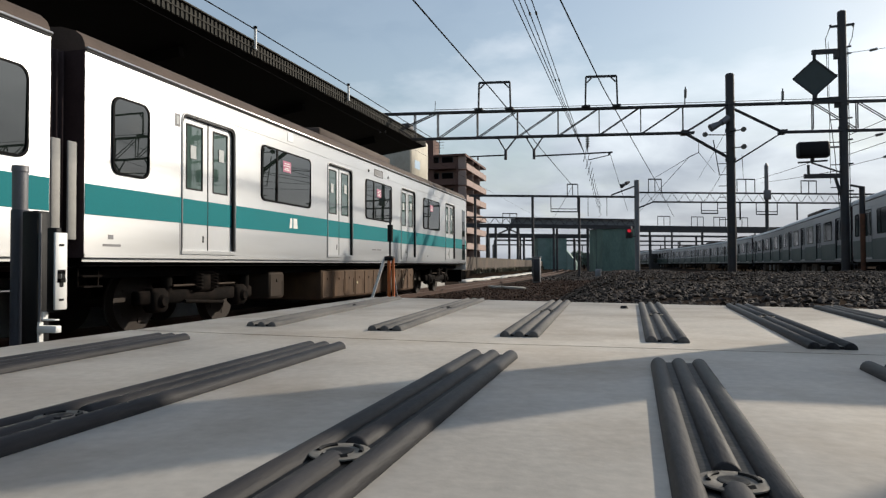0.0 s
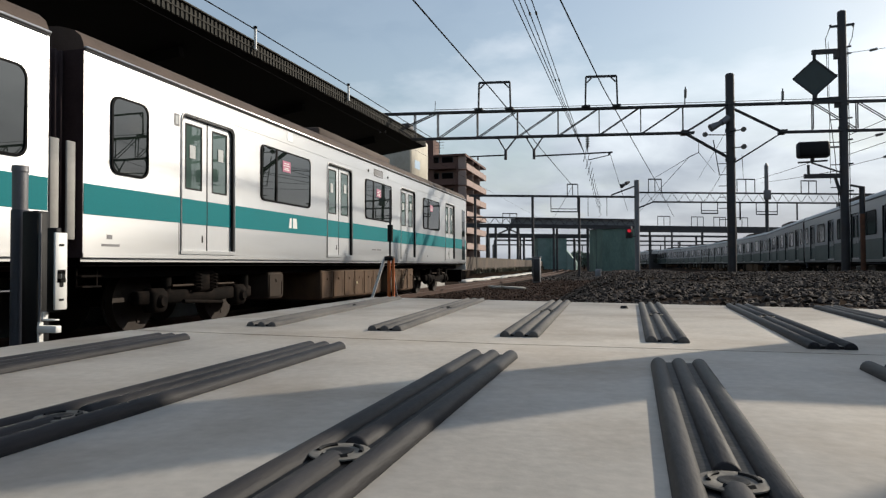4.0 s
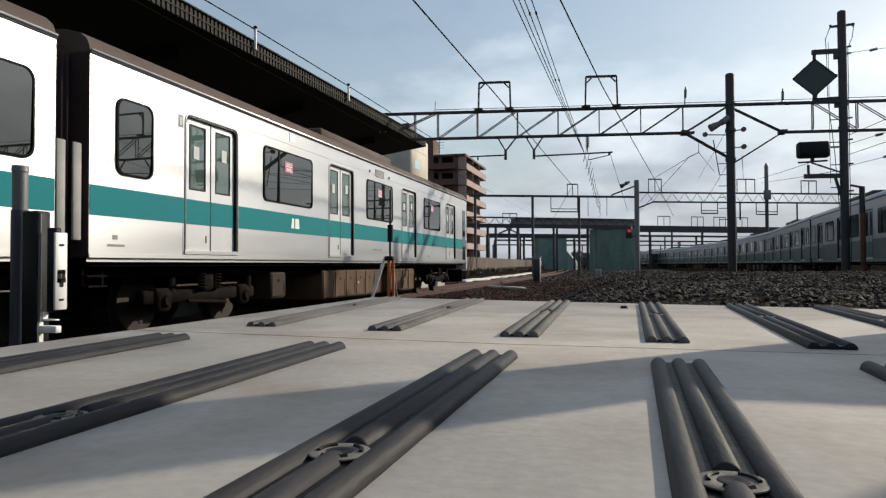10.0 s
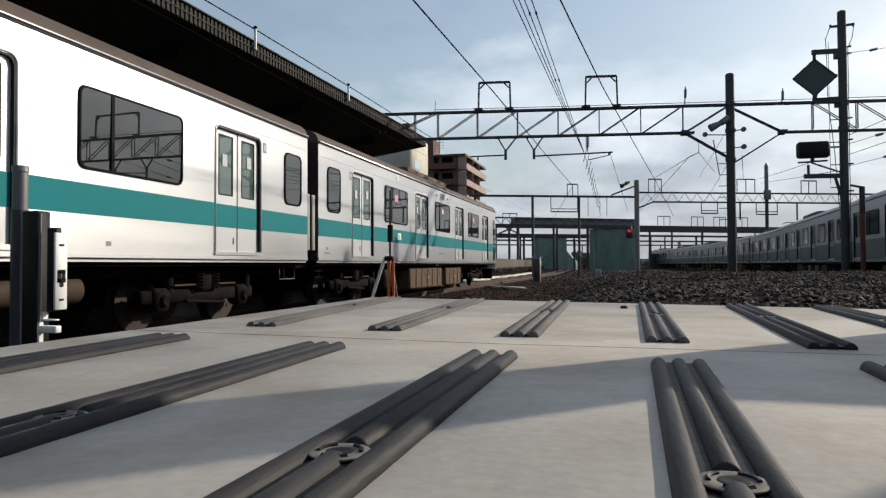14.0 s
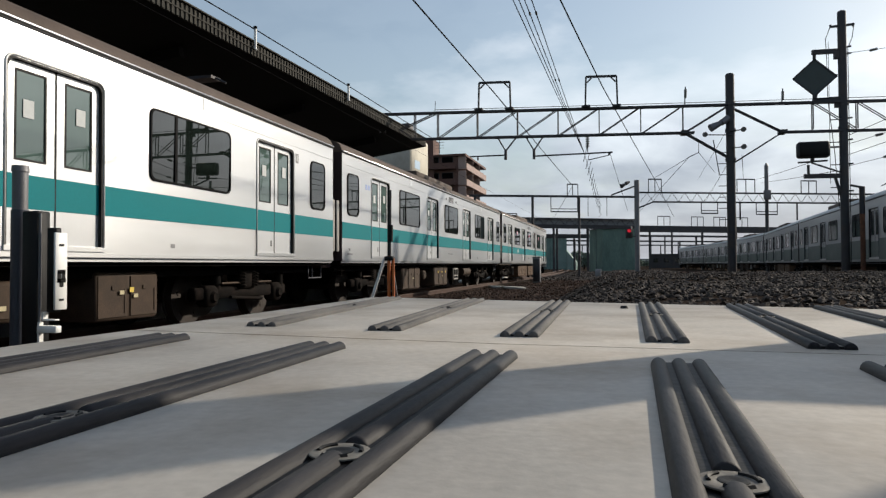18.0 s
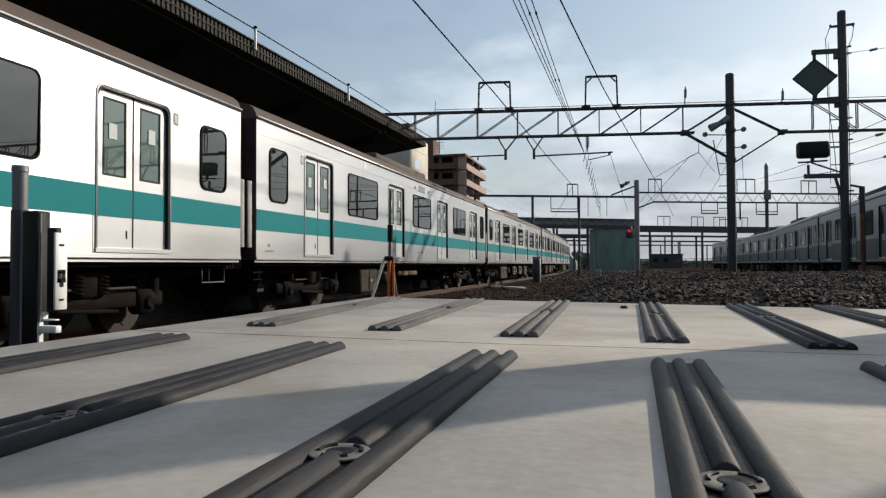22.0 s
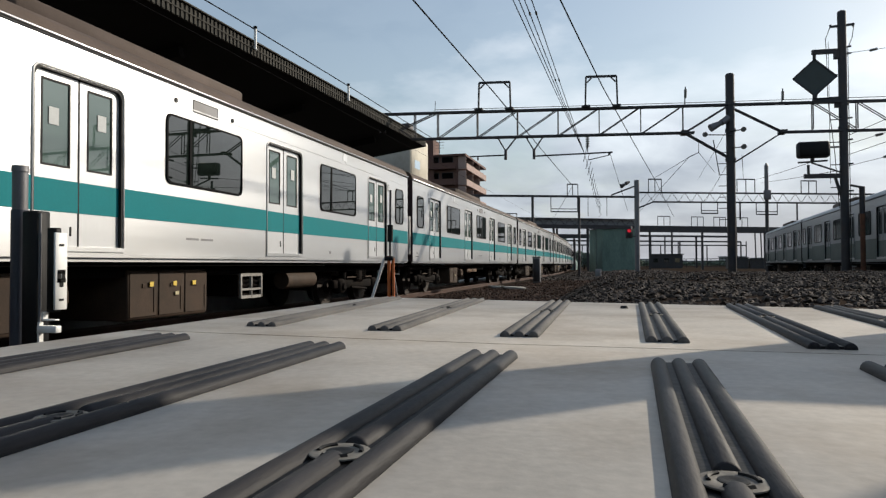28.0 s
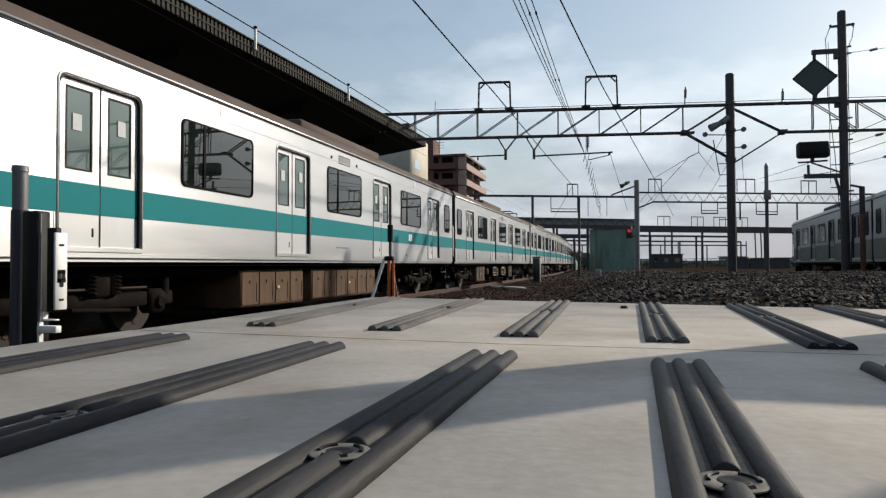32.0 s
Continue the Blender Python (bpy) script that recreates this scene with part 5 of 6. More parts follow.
def make_far_frames():
    t = thing("bridge_girder", "dark steel girder bridge across the yard with posts", "bridge")
    for z, h in ((7.42, 0.18), (6.28, 0.55)):
        part("chord", MB().bar(br(-20, z), br(2.4, z), 0.4, h), M_DARKSTEEL, t)
    x = -20.0
    while x < 1.5:
        part("lattice_bar", MB().bar(br(x, 6.5), br(x + 0.7, 7.4), 0.06, 0.08, (0, 1, 0)), M_DARKSTEEL, t)
        part("lattice_bar", MB().bar(br(x + 0.7, 7.4), br(x + 1.4, 6.5), 0.06, 0.08, (0, 1, 0)), M_DARKSTEEL, t)
        x += 1.4
    part("web_plate", MB().bar(br(-14.5, 6.95, 0.25), br(2.4, 6.95, 0.25), 0.08, 0.75), M_GREYBOX, t, "grey parapet sheet behind the lattice")
    part("girder", MB().bar(br(2.4, 6.1), br(40, 6.15), 0.6, 0.95), M_DARKSTEEL, t)
    for x in (-17.4, -16.4, -13.6, -8.9, -4.3, 4.4, 12.2, 22):
        part("post", MB().bar(br(x, -0.3), br(x, 6.3), 0.30, 0.30, (0, 1, 0)), M_DARKSTEEL, t)
    for x in (-16.0, -13.4):
        part("brace", MB().bar(br(x, 5.2), br(x + (2.0 if x < -15 else -2), 6.2), 0.2, 0.2, (0, 1, 0)), M_DARKSTEEL, t)
    for xa in (-15.5, 5.6, 10.6, 14.0, 17.5):
        f = part("wire_frame", MB().bar(br(xa, 8.0), br(xa + 1.8, 8.0), 0.12, 0.12), M_DARKSTEEL, t)
        for x in (xa, xa + 0.9, xa + 1.8):
            part("leg", MB().bar(br(x, 6.5), br(x, 8.0), 0.08, 0.08, (0, 1, 0)), M_DARKSTEEL, f)
    # the next gantries down the line
    for c, m, z, xs in ((122, 0.5, 5.6, (-21, -17.8, -15.5, -10.2, -7.4, -2.2)), (140, 0.6, 6.6, (-24, -18.5, -13, -6, 6.2, 10.5, 15.5, 24)), (185, 0.6, 7.0, (-30, -24, -20, -16, -11, -4, 1, 12, 16, 22, 33)), (240, 0.5, 7.4, (-40, -32, -26, -19, -12, 4, 14, 20, 30, 44))):
        g = thing("gantry_far", "thin dark gantry far down the yard", "gantry", group="far gantries")

        def gp(x, zz):
            return Vector((x, c + m * x, zz))
        part("beam", MB().bar(gp(xs[0], z), gp(xs[-1], z), 0.3, 0.4), M_DARKSTEEL, g)
        for i, x in enumerate(xs):
            part("post", MB().bar(gp(x, -0.3), gp(x, z + 1.4 * (i % 2)), 0.35, 0.35, (0, 1, 0)), M_DARKSTEEL, g)
    # green-sheeted sheds
    s = thing("green_shed", "tall shed covered with dark green sheeting beside the tracks", "shed")
    part("shed_body", MB().box((-1.0, 104.5, 2.9), (5.0, 6, 6.4), pose(0, 0, 0, 0, 0, 20)), M_GREENSHED, s)
    part("shed_roof", MB().box((-1.0, 104.5, 6.15), (5.4, 6.4, 0.15), pose(0, 0, 0, 0, 0, 20)), M_DARKSTEEL, s)
    for i in range(6):
        part("sheet_seam", MB().box((-3.2 + 0.85 * i, 101.05 + 0.31 * i, 2.9), (0.06, 0.06, 6.2)), M_DARKSTEEL, s)
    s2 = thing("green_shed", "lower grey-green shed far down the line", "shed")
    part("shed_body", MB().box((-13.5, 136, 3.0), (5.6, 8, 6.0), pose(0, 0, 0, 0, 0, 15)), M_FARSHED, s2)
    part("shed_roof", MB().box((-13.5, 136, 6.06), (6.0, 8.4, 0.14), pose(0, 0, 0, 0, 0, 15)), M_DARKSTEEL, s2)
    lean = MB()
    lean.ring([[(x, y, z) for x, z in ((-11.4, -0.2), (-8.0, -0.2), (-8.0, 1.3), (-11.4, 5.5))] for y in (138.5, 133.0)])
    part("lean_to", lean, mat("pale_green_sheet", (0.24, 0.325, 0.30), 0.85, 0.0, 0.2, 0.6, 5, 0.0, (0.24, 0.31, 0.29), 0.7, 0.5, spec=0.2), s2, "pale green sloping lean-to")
    for i in range(5):
        x = -11.3 + 0.78 * i
        part("sheet_seam", MB().bar((x, 132.95, 0), (x, 132.95, 5.35 - 1.235 * (x + 11.4)), 0.06, 0.06, (0, 1, 0)), M_GALV, s2)
    # trees beside the lower shed
    rnd = random.Random(21)
    tr = thing("tree", "dull green broad bushy tree beside the shed", "tree", pose(-6.9, 141, -0.2))
    part("trunk", MB().tube((0, 0, 0), (0.3, 0, 2.2), 0.20, 8, 0.10), M_RUST, tr)
    for dx, dz in ((-1.6, 2.6), (1.4, 2.2), (0.3, 3.0)):
        part("limb", MB().tube((0.15, 0, 1.1), (dx, 0.2, dz), 0.09, 6, 0.03), M_RUST, tr)
    cr = MB()
    for i in range(1500):
        x = rnd.uniform(-2.6, 4.6)
        top = (3.6 - 0.10 * (x + 1.0) ** 2) + 0.7 * noise.noise((x * 0.8, 2.2, 0))
        z = rnd.uniform(0.1, 1.0) ** 0.6 * top
        m = Euler((rnd.uniform(0, 6), rnd.uniform(0, 6), rnd.uniform(0, 6))).to_matrix() * rnd.uniform(0.10, 0.26)
        o = Vector((x, rnd.uniform(-1.4, 1.4), z))
        cr.quad(*[m @ Vector(p) + o for p in ((-1, -0.6, 0), (0.8, -0.9, 0.3), (1, 0.7, 0), (-0.6, 1, 0.2))])
    # crown colour lightened to carry the haze of distance
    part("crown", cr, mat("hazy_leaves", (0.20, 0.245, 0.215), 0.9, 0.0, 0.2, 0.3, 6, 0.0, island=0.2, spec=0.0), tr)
    part("bay_door", MB().box((-13.6, 131.9, 2.0), (3.4, 0.1, 3.6), pose(0, 0, 0, 0, 0, 15)), M_DARKSTEEL, s2)


make_far_frames()


# ---- wires along the tracks ----
def make_wires():
    def run(name, label, pts, r, n=5):
        t = thing(name, label, "wire", group="overhead wires")
        out = []
        for p, q in zip(pts, pts[1:]):
            p, q = Vector(p), Vector(q)
            for i in range(6):
                k = i / 6
                s = (q - p).length
                out.append(p.lerp(q, k) - Vector((0, 0, 0.00010 * s * s * k * (1 - k))))
        out.append(Vector(pts[-1]))
        part("wire_run", MB().wire(out, r, n), M_WIRE, t)
        return t
    run("feeder_wire", "thick black feeder wire over the tracks", [(-6.32, -30, 7.65), (-4.63, 26.07, 7.62), (-3.9, 60.6, 7.85), (-9, 100, 8.0), (-24, 180, 8.2)], 0.022)
    run("feeder_wire", "thick black feeder wire over the tracks", [(-4.3, -14, 7.8), (-0.58, 26.66, 7.82), (3.2, 63.3, 8.4), (8, 107, 8.0)], 0.022)
    for xa, xb, z in ((-1.61, -1.45, 5.2), (-1.52, -1.405, 5.2), (-1.43, -1.36, 5.2), (-1.32, -1.29, 5.2)):
        run("contact_wire", "thin contact wire over a track", [(xa - 0.18, -20, z), (xa, 10.8, z), (xb, 18.0, z), (-1.25, 26.6, z), (-1.45, 60, z), (-5.5, 100, z + 0.2), (-14, 150, z + 0.4)], 0.009)
    run("contact_wire", "thin contact wire over the near track", [(-7.43, -60, 5.12), (-7.42, 0, 5.12), (-7.1, 26, 5.12), (-6.9, 60, 5.12), (-9.3, 124, 5.12), (-14, 200, 5.12)], 0.0045)
    # droppers of the middle track beyond the gantry
    t = thing("dropper_set", "short droppers between messenger and contact wire", "dropper")
    for i in range(14):
        y = 29 + 2.3 * i
        k = (y - 26.6) / 33.4
        x = -1.25 - 0.20 * k
        part("dropper", MB().bar((x - 0.14, y, 5.25), (x + 0.02, y, 5.92), 0.025, 0.025, (0, 1, 0)), M_WIRE, t)
    for y, xs in ((11.4, (-1.424, -1.317)), (15.7, (-1.382, -1.300))):
        for x in xs:
            b = thing("wire_insulator", "small dark bead insulator on a wire", "insulator", group="bead insulators")
            part("bead", MB().tube((x, y, 5.2), (x, y + 0.10, 5.2), 0.020, 8), M_INSUL, b)
    # wires fanning out from the post and the mast
    for pts in ([g1(2.95, 5.15), (6.5, 50, 7.2)], [g1(2.6, 4.98), (1.2, 45, 4.2)], [g1(-0.3, 5.2), (0.6, 48, 4.6)], [(8.1, 27.9, 5.3), (13.5, 29.4, 7.0)],
                [(8.1, 27.9, 4.5), (14.5, 31.0, 6.2)], [(8.1, 27.9, 8.7), (16.0, 30.0, 9.8)], [g1(4.1, 6.2), g2(6.9, 8.5)], [g1(4.1, 4.9), g2(7.5, 6.5)]):
        run("side_wire", "thin black side wire of the yard", pts, 0.010)
    for x, y, z in ((9.35, 28.25, 5.69), (9.75, 28.7, 4.94), (9.2, 28.2, 8.85)):
        b = thing("wire_insulator", "small dark bead insulator on a wire", "insulator", group="bead insulators")
        part("bead", MB().tube((x - 0.12, y - 0.03, z - 0.03), (x + 0.12, y + 0.03, z + 0.03), 0.05, 10), M_INSUL, b)
    # span and side wires on the right
    for pts in ([g1(4.1, 7.05), g1(24, 7.15)], [g1(4.1, 7.05), g1(-6.98, 7.05)], [(7.1, 27.7, 4.75), g2(11.9, 8.5)], [(7.8, 27.8, 4.35), g2(12.6, 8.3)],
                [(8.1, 27.9, 5.6), (10.6, 28.3, 6.7)], [(8.1, 27.9, 4.9), (11.6, 28.4, 6.1)], [g1(2.6, 4.98), g2(2.7, 8.4)], [(4.5, 27.4, 5.0), g2(11.0, 8.4)]):
        run("side_wire", "thin black side wire of the yard", pts, 0.012)


make_wires()


# ---- buildings and walls in the distance ----
def make_apartments():
    t = thing("apartment_building", "brown seven-storey apartment block with pale balconies", "apartment block")
    x0, x1, y0, y1, h = -34.0, -27.0, 115.0, 133.0, 20.0
    part("wall", MB().box(((x0 + x1) / 2, (y0 + y1) / 2, h / 2 - 0.3), (x1 - x0, y1 - y0, h + 0.2)), M_BRICK, t, "brown tiled wall")
    part("roof", MB().box(((x0 + x1) / 2 + 0.5, (y0 + y1) / 2, h + 0.05), (x1 - x0 + 1.8, y1 - y0 + 0.8, 0.35)), M_BRICK, t)
    part("stair_tower", MB().box((-32.5, 116.4, 11.4), (2.4, 4.0, 23.2)), M_BRICK, t)
    st = 2.78
    for k in range(7):
        z = 0.9 + st * k
        for yb in range(3):
            ya = y0 + 0.1 + yb * 6.0
            b = part("balcony", MB().box((x1 + 0.75, ya + 2.95, z + 0.06), (1.5, 5.9, 0.14)), M_BALC, t, "pale balcony with a solid parapet")
            part("parapet", MB().box((x1 + 1.46, ya + 2.95, z + 0.60), (0.10, 5.9, 0.95)), M_BALC, b)
            part("divider", MB().box((x1 + 0.70, ya, z + 1.3), (1.4, 0.10, 2.5)), M_BALC, b)
            w = part("window", MB().box((x1 + 0.02, ya + 2.9, z + 1.2), (0.06, 3.8, 1.9)), M_GREYBOX, t)
            part("window_pane", MB().box((x1 + 0.06, ya + 2.9, z + 1.2), (0.04, 3.5, 1.7)), M_GLASS, w)
        fb = part("balcony", MB().box(((x0 + x1) / 2 + 0.3, y0 - 0.6, z + 0.06), (5.6, 1.2, 0.14)), M_BRICK, t, "brown front gallery")
        part("parapet", MB().box(((x0 + x1) / 2 + 0.3, y0 - 1.16, z + 0.55), (5.6, 0.10, 0.95)), M_BRICK, fb)
        # wide black panels in place of the gallery's shaded recess
        for i in range(2):
            w = part("window", MB().box((x0 + 2.5 + 2.6 * i, y0 - 0.03, z + 1.5), (2.1, 0.06, 1.5)), M_DARKSTEEL, t)
            part("window_pane", MB().box((x0 + 2.5 + 2.6 * i, y0 - 0.05, z + 1.5), (1.9, 0.06, 1.3)), M_UNDER, w)
    an = thing("roof_antenna", "thin television aerial on the apartment roof", "aerial")
    part("mast", MB().tube((-30.6, 116, h + 0.2), (-30.6, 116, h + 3.6), 0.06, 6), M_DARKSTEEL, an)
    for i in range(4):
        part("element", MB().bar((-31.4, 116, h + 1.6 + 0.5 * i), (-29.8, 116, h + 1.6 + 0.5 * i), 0.06, 0.06), M_DARKSTEEL, an)


make_apartments()


def make_walls():
    wl, bank = MB(), MB()
    ys = [50 + 10 * i for i in range(16)]
    for a, b in zip(ys, ys[1:]):
        p, q = Vector((near_track(a) - 4.6, a, 1.0)), Vector((near_track(b) - 4.6, b, 1.0))
        wl.bar(p, q, 0.25, 1.1)
        bank.bar(p - Vector((0, 0, 0.9)), q - Vector((0, 0, 0.9)), 0.7, 0.8)
    thing("wall_yard", "weathered tan concrete boundary wall along the track", "wall", kind="structure", mb=wl, mt=mat("tan_concrete", (0.090, 0.066, 0.050), 0.9, 0, 0.45, 0.8, 6, 0.2, (0.05, 0.042, 0.032), 1.0, 0.6, stretch=(1, 1, 0.5)))
    thing("bank", "dark earth bank under the boundary wall", "bank", kind="structure", mb=bank, mt=M_BALLAST)
    tr = thing("cable_trough", "row of pale concrete cable-trough lids beside the track", "cable trough")
    lid = MB().cbox((0, 0, 0), (0.45, 1.94, 0.14), 0.015).mesh("lid", mat("pale_lid", (0.62, 0.61, 0.58), 0.8, 0, 0.15, 2, 30, 0.1, (0.3, 0.28, 0.25), 0.5, 1.5))
    for i in range(26):
        y = 40 + 2.0 * i
        part("lid", lid, None, tr, at=pose(near_track(y) - 1.75 - 0.016 * (y - 33), y, -0.03 + 0.03 * math.sin(1.7 * i), 0, 0, math.degrees(math.atan(-(near_track(y + 1) - near_track(y - 1)) / 2))))
    for x, y, s in ((-5.2, 31.5, 1.0), (-4.6, 30.3, 0.7)):
        b = thing("concrete_slab", "loose pale concrete slab on the ballast", "slab", pose(x, y, ground_z(x, y) + 0.06, 2, 3, 35), "loose slabs")
        part("slab", MB().cbox((0, 0, 0), (1.5 * s, 0.5, 0.10), 0.02), M_CONC, b)
    c = thing("relay_box", "dark grey relay cabinet beside the track", "cabinet", pose(-4.68, 40, 0))
    part("cabinet_body", MB().cbox((0, 0, 0.55), (0.44, 0.4, 1.60), 0.03), M_GREYBOX, c)
    part("cabinet_roof", MB().cbox((0, 0, 1.37), (0.50, 0.46, 0.06), 0.015), M_GREYBOX, c)
    part("cabinet_door", MB().cbox((0, -0.21, 0.60), (0.36, 0.02, 1.3), 0.006), M_DARKSTEEL, c)
    c = thing("point_machine", "low grey point machine box beside the rails", "point machine", pose(-1.75, 60, 0))
    part("machine_body", MB().cbox((0, 0, 0.15), (0.5, 0.9, 0.75), 0.05), M_GREYBOX, c)
    # low buildings and tree line on the horizon
    rnd = random.Random(5)
    for i in range(26):
        x = -70 + 9.5 * i + rnd.uniform(-3, 3)
        y = 420 + rnd.uniform(-60, 80)
        w, d, h = rnd.uniform(10, 26), rnd.uniform(8, 16), rnd.uniform(2.0, 4.6)
        b = thing("distant_building", "low grey building on the hazy horizon", "building", group="horizon buildings")
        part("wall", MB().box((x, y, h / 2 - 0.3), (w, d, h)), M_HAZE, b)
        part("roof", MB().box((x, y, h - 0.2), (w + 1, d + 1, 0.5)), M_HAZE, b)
    # fence and parked wagons at the far side of the yard
    fn = thing("yard_fence", "dark mesh fence far behind the yard", "fence")
    for i in range(40):
        x = -4 + 1.6 * i
        part("fence_post", MB().bar((x, 150, -0.3), (x, 150, 2.0), 0.10, 0.10, (0, 1, 0)), M_DARKSTEEL, fn)
    for z in (0.3, 0.9, 1.4, 1.95):
        part("fence_rail", MB().bar((-4, 150, z), (58.4, 150, z), 0.08, 0.12), M_DARKSTEEL, fn)
    for x, w, h, n in ((9.3, 6.2, 3.0, "long"), (2.6, 3.2, 2.0, "small")):
        s = thing("yard_hut", "grey " + n + " flat-roofed yard hut behind the tracks", "hut", group="huts across the yard")
        part("hut_wall", MB().box((x, 146, h / 2 - 0.2), (w, 3, h)), M_DARKSTEEL, s)
        part("hut_roof", MB().box((x, 146, h - 0.12), (w + 0.5, 3.5, 0.16)), M_DARKSTEEL, s)
        for k in range(3):
            part("hut_window", MB().box((x - w / 3 + k * w / 3, 144.47, h * 0.55), (w * 0.14, 0.06, h * 0.28)), M_GLASS, s)
    # low shed by the far train's track
    for x, w, h in ((21.0, 3.4, 2.2), (24.6, 3.0, 1.9), (28.0, 3.2, 2.0)):
        s = thing("trackside_shed", "low dark flat-roofed hut near the far tracks", "hut", group="huts by the far track")
        part("shed_body", MB().box((x, 135, h / 2 - 0.2), (w, 3, h)), M_DARKSTEEL, s)
        part("shed_roof", MB().box((x, 135, h - 0.15), (w + 0.4, 3.4, 0.14)), M_DARKSTEEL, s)
    for x in (24.9, 25.9):
        p = thing("slim_pole", "slim bare steel pole far down the yard", "pole", group="slim poles")
        part("pole_shaft", MB().tube((x, 138, -0.3), (x - 0.2, 138, 7.2), 0.12, 8), M_DARKSTEEL, p)


make_walls()


def make_tree_line():
    """A low uneven row of trees far behind the yard, in small leaf clumps."""
    rnd = random.Random(8)
    mb = MB()
    for i in range(5200):
        x = rnd.uniform(-75, 95)
        y = 300 + 25 * math.sin(x * 0.05) + rnd.uniform(-6, 6)
        top = 1.9 + 1.3 * noise.noise((x * 0.06, 1.3, 0)) + 1.2 * noise.noise((x * 0.3, 4.1, 0))
        z = rnd.uniform(-0.2, max(0.6, top))
        s = rnd.uniform(0.25, 0.7)
        m = Euler((rnd.uniform(0, 6), rnd.uniform(0, 6), rnd.uniform(0, 6))).to_matrix() * s
        o = Vector((x, y, z))
        mb.quad(*[m @ Vector(p) + o for p in ((-1, -0.6, 0), (0.8, -0.9, 0.3), (1, 0.7, 0), (-0.6, 1, 0.2))])
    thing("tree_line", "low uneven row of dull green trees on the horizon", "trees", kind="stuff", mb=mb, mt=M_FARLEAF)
    # weeds at the foot of the boundary wall
    wd = MB()
    for i in range(1500):
        y = rnd.uniform(52, 120)
        x = near_track(y) - 4.2 + rnd.uniform(-0.1, 0.5)
        h = rnd.uniform(0.1, 0.55)
        a = rnd.uniform(0, 6.3)
        p = Vector((x, y, 0.25))
        w = Vector((math.cos(a), math.sin(a), 0)) * 0.07
        wd.quad(p - w, p + w, p + Vector((rnd.uniform(-0.15, 0.15), rnd.uniform(-0.15, 0.15), h)))
    thing("weeds", "dry weeds along the foot of the wall", "weeds", kind="stuff", mb=wd, mt=M_LEAF)


make_tree_line()


# ---- posts near the deck ----
def make_stop_post():
    t = thing("bollard_post", "round grey steel post beside the track", "post", pose(-4.84, 4.6, -0.3))
    part("tube", MB().tube((0, 0, 0), (0, 0, 1.72), 0.066, 20), M_POST, t)
    part("sleeve", MB().tube((0, 0, 1.70), (0, 0, 2.04), 0.059, 20), M_GALV, t, "bare galvanised upper tube")
    part("cap", MB().tube((0, 0, 2.04), (0, 0, 2.09), 0.067, 20, 0.063), M_GALV, t)
    b = thing("control_box", "black trackside control box with a white label plate", "control box", pose(-4.62, 4.55, -0.3))
    part("box_body", MB().cbox((0, 0, 0.95), (0.155, 0.14, 1.50), 0.012), M_RUBBER, b)
    part("conduit", MB().tube((0.09, -0.05, 0.35), (0.09, -0.05, 1.68), 0.012, 8), M_GALV, b)
    back = part("plate_back", MB().cbox((0.200, -0.02, 1.22), (0.09, 0.06, 0.68), 0.006), M_RUBBER, b)
    pl = part("label_plate", MB().cbox((0.262, -0.02, 1.21), (0.02, 0.125, 0.62), 0.005), M_WHITE, b, "white plate with worn black marks")
    for dx, z, w, h in ((0.0, 1.205, 0.045, 0.022), (-0.014, 1.175, 0.02, 0.05), (0.016, 1.165, 0.02, 0.06), (0.0, 1.135, 0.05, 0.022), (0.0, 1.105, 0.022, 0.03), (0.0, 1.42, 0.028, 0.014), (0.0, 0.98, 0.028, 0.012)):
        part("mark", MB().box((0.2735, -0.02 - dx * 1.4, z), (0.004, w * 1.7, h * 1.5)), M_RUBBER, pl)
    fb = MB().cbox((0.185, -0.05, 0.745), (0.185, 0.06, 0.055), 0.003)
    fb.box((0.10, -0.05, 0.72), (0.02, 0.04, 0.16))
    part("foot", fb, M_WHITE, b, "white painted bracket")
    lip = MB().cbox((0.20, -0.05, 0.820), (0.13, 0.05, 0.012), 0.003)
    lip.box((0.142, -0.05, 0.855), (0.012, 0.05, 0.06))
    part("foot_lip", lip, M_WHITE, b)
    # orange stand
    s = thing("marker_stand", "orange marker pole with a white prop beside the deck", "marker pole", pose(-1.735, 5.0, 0))
    g = ground_z(-1.735, 5.0)
    part("pole", MB().tube((0.008, 0, g), (0.006, 0, 1.02), 0.013, 10), M_ORANGE, s)
    part("pole", MB().tube((0.052, 0, g), (0.040, 0, 1.00), 0.011, 10), M_ORANGE, s)
    part("upper_rod", MB().tube((0.015, 0, 0.98), (0.02, 0, 1.53), 0.009, 8), M_DARKSTEEL, s)
    part("sleeve", MB().tube((0.017, 0, 1.13), (0.018, 0, 1.26), 0.022, 10), M_RUBBER, s)
    part("clamp", MB().cbox((0.01, 0, 1.0), (0.075, 0.05, 0.035), 0.008), M_RUBBER, s)
    part("prop", MB().tube((-0.03, 0, 1.0), (-0.40, 0.02, g), 0.012, 10), M_WHITE, s, "white painted prop")
    part("rear_prop", MB().tube((0.03, 0.02, 0.93), (0.16, 0.1, g), 0.008, 8), M_GALV, s)


make_stop_post()


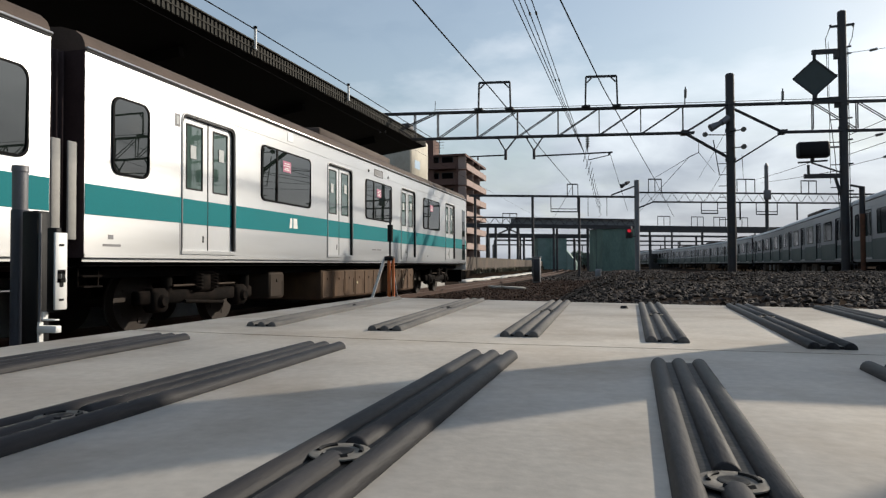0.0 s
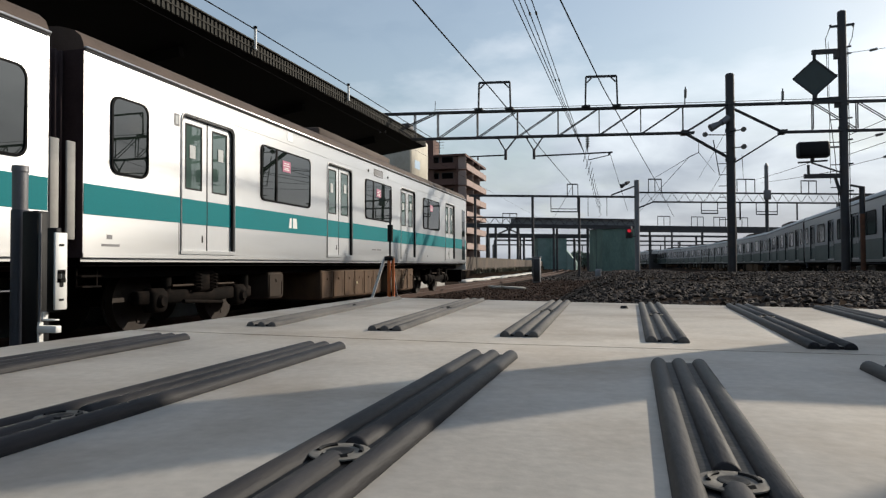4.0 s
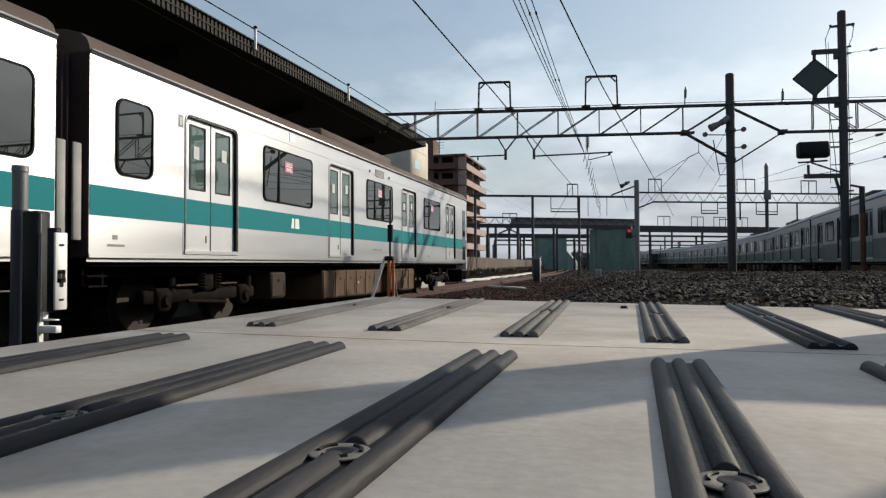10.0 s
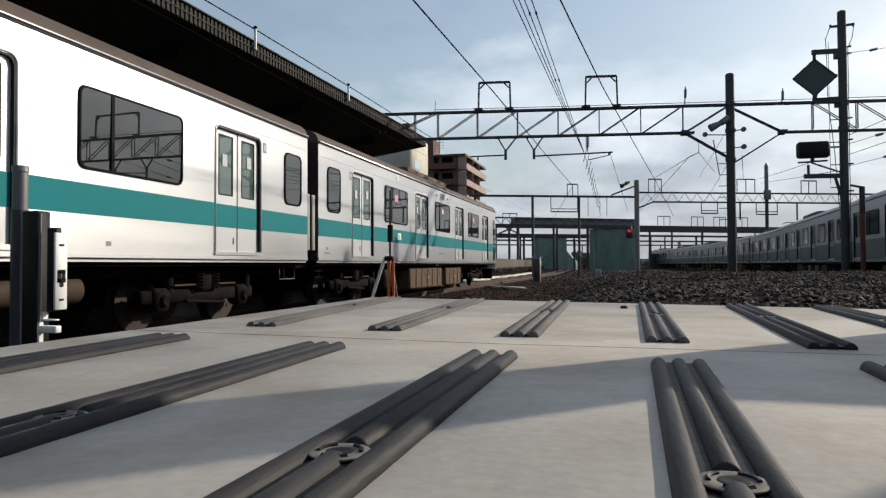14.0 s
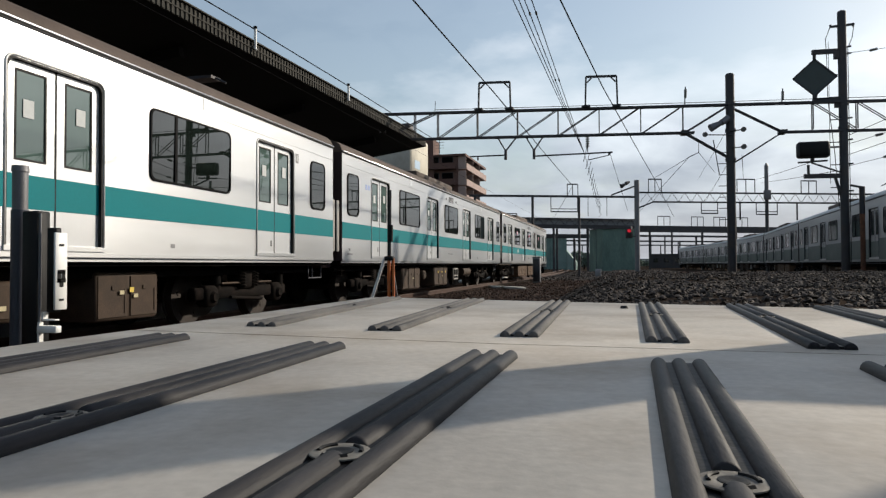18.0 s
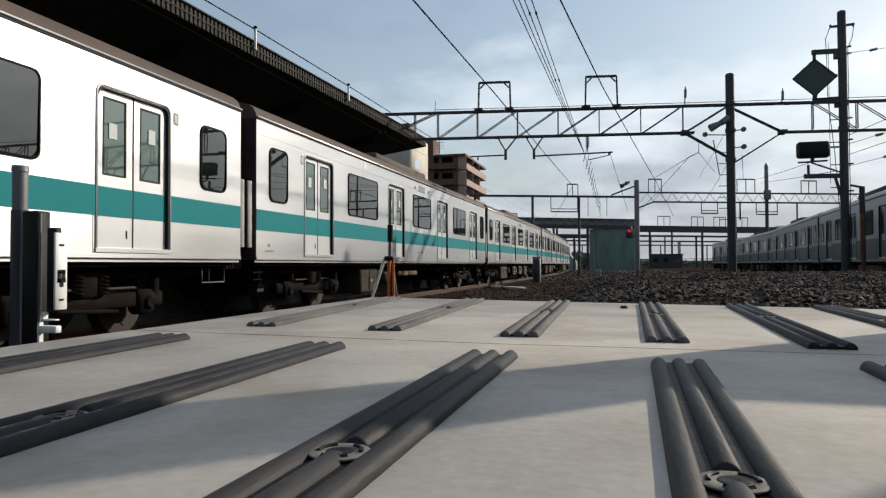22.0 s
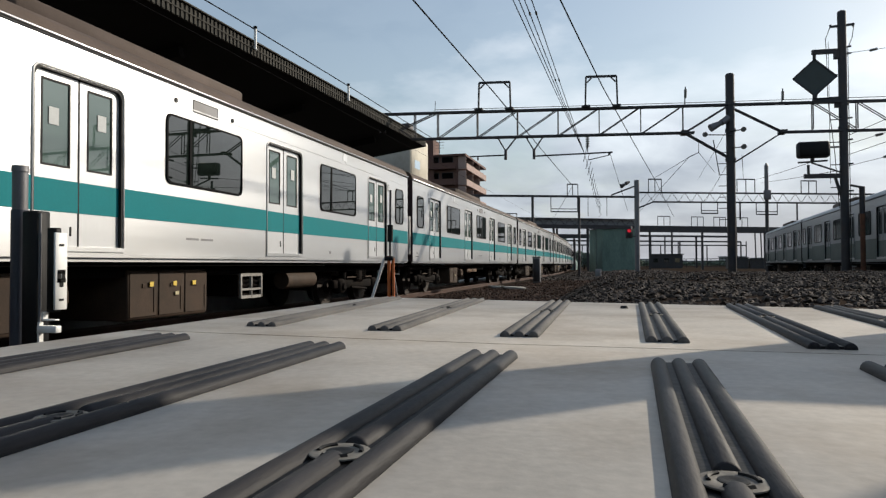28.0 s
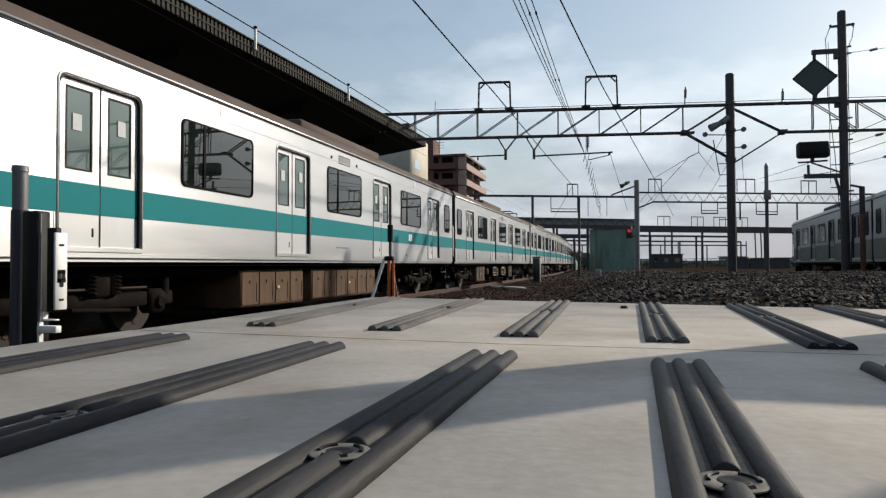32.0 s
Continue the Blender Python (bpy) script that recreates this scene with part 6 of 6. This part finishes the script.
# ---- loose stones on the heap ----
def make_stones():
    rnd = random.Random(11)
    protos = []
    for k in range(7):
        bm = bmesh.new()
        bmesh.ops.create_icosphere(bm, subdivisions=1, radius=1)
        for v in bm.verts:
            v.co *= rnd.uniform(0.55, 1.25)
        for v in bm.verts:
            v.co.z *= 0.72
        protos.append(([v.co.copy() for v in bm.verts], [tuple(v.index for v in f.verts) for f in bm.faces]))
        bm.free()
    grey, rusty = MB(), MB()

    def scatter(mb, n, xa, xb, ya, yb, s0, s1):
        for _ in range(n):
            y = ya + (yb - ya) * rnd.random()
            x = rnd.uniform(xa, xb)
            if -0.62 < x < 1.7 and y < 1.45:
                continue
            vs, fs = protos[rnd.randrange(7)]
            s = rnd.uniform(s0, s1)
            m = Euler((rnd.uniform(-0.5, 0.5), rnd.uniform(-0.5, 0.5), rnd.uniform(0, 6.3))).to_matrix() * s
            o = Vector((x, y, ground_z(x, y) + s * rnd.uniform(-0.15, 0.45)))
            b = len(mb.v)
            mb.v += [tuple(m @ v + o) for v in vs]
            mb.f += [tuple(b + i for i in f) for f in fs]
    scatter(grey, 22000, -3.2, 2.6, 1.3, 5.0, 0.008, 0.018)
    scatter(grey, 36000, -3.5, 4.5, 5.0, 12.5, 0.009, 0.021)
    scatter(rusty, 9000, -9.5, -3.4, 9.0, 34.0, 0.020, 0.045)
    scatter(rusty, 5000, -7.0, -2.0, 8.0, 30.0, 0.024, 0.045)
    scatter(grey, 9000, -3.0, 9.0, 12.0, 24.0, 0.018, 0.036)
    scatter(rusty, 9000, -4.0, 1.5, 10.0, 22.0, 0.018, 0.036)
    scatter(rusty, 9000, -5.6, 1.5, 20.0, 48.0, 0.03, 0.07)
    scatter(grey, 7000, -6.0, 6.0, 46.0, 100.0, 0.06, 0.16)
    thing("ballast_stones", "heaped dark brown crushed ballast stones", "ballast", kind="stuff", mb=grey, mt=M_STONE)
    thing("rusty_stones", "rust-stained brown ballast stones beside the rails", "ballast", kind="stuff", mb=rusty, mt=M_RUSTSTONE)


make_stones()


def make_sleepers():
    me = MB().cbox((0, 0, -0.215), (2.0, 0.24, 0.12), 0.02).mesh("sleeper", M_SLEEPER)
    for ob, mid, ya in ((near_track_ob, near_track, -2), (far_track_ob, far_track, -2)):
        for i in range(95):
            y = ya + 0.75 * i
            part("sleeper", me, None, ob, at=pose(mid(y), y, 0, 0, 0, math.degrees(math.atan(-(mid(y + 1) - mid(y - 1)) / 2))))


make_sleepers()


# ---- what moves ----
# metres run by the near train against time
run_near = spline([(-1, 0), (9.0, 0.0), (9.6, 0.02), (10.0, 0.07), (10.5, 0.20), (11.0, 0.42), (11.5, 0.82), (12.0, 1.41), (12.5, 2.23), (13.0, 3.34), (13.5, 4.65), (14.0, 6.22), (14.5, 8.0),
                   (15.5, 12.3), (17.0, 20.8), (17.5, 23.95), (18.0, 27.43), (18.5, 31.22), (19.0, 35.16), (19.5, 39.35), (20.0, 43.72), (21.0, 53.37), (22.0, 63.80), (23.0, 75.18),
                   (24.0, 86.7), (25.0, 98.3), (25.5, 104.1), (27.5, 126.93), (28.0, 132.62), (29.0, 143.89), (30.0, 155.30), (31.0, 166.50), (32.0, 177.82)])
# way of the far train's rear end against time
tail_far = spline([(0, 250), (13.0, 160), (17.0, 132.5), (19.0, 119), (21.0, 106), (23.0, 93.5), (25.0, 81.5), (28.0, 65.5), (30.0, 56.8), (31.0, 53.0), (32.0, 49.7), (34, 44.5)])


def on_track(mid, a, b):
    """The pose of a carriage whose bogies stand at a and b along a track."""
    p, q = Vector((mid(a), a, 0)), Vector((mid(b), b, 0))
    o, d = (p + q) / 2, q - p
    return pose(o.x, o.y, 0, 0, 0, math.degrees(math.atan2(-d.x, d.y)))


def motions():
    times = [0.5 * i for i in range(65)]
    for k, (car, axles) in enumerate(near_cars):
        rear = 6.54 - 20.0 * k
        walk(car, [(t, on_track(near_track, rear + 2.85 + run_near(t), rear + 16.65 + run_near(t))) for t in times])
        # wheels roll while their part of the train passes the deck
        for i, ax in enumerate(axles):
            y = rear + (1.80, 3.90, 15.60, 17.70)[i]
            y0 = (0, -1.05, 0.43) if i % 2 == 0 else (0, 1.05, 0.43)
            seen = [n / 30 for n in range(0, 961) if run_near(n / 30) > 0.001 and 3.0 < y + run_near(n / 30) < 24.0]
            rows = [(0.0, pose(*y0, -math.degrees((run_near(seen[0]) if seen else 0) / 0.43)))]
            rows += [(t, pose(*y0, -math.degrees(run_near(t) / 0.43))) for t in seen[(1 if seen and seen[0] == 0 else 0)::]]
            if rows[-1][0] < 32.0:
                rows.append((32.0, rows[-1][1]))
            walk(ax, rows)
    n = len(far_cars)
    for k, (car, axles) in enumerate(far_cars):
        rows = []
        for t in times:
            # this train runs towards the viewer: its front car is the one farthest down the line
            a = tail_far(t) - 20.0 * (n - 1 - k) * 0.985
            rows.append((t, on_track(far_track, a - 2.85, a - 16.65)))
        walk(car, rows)


motions()
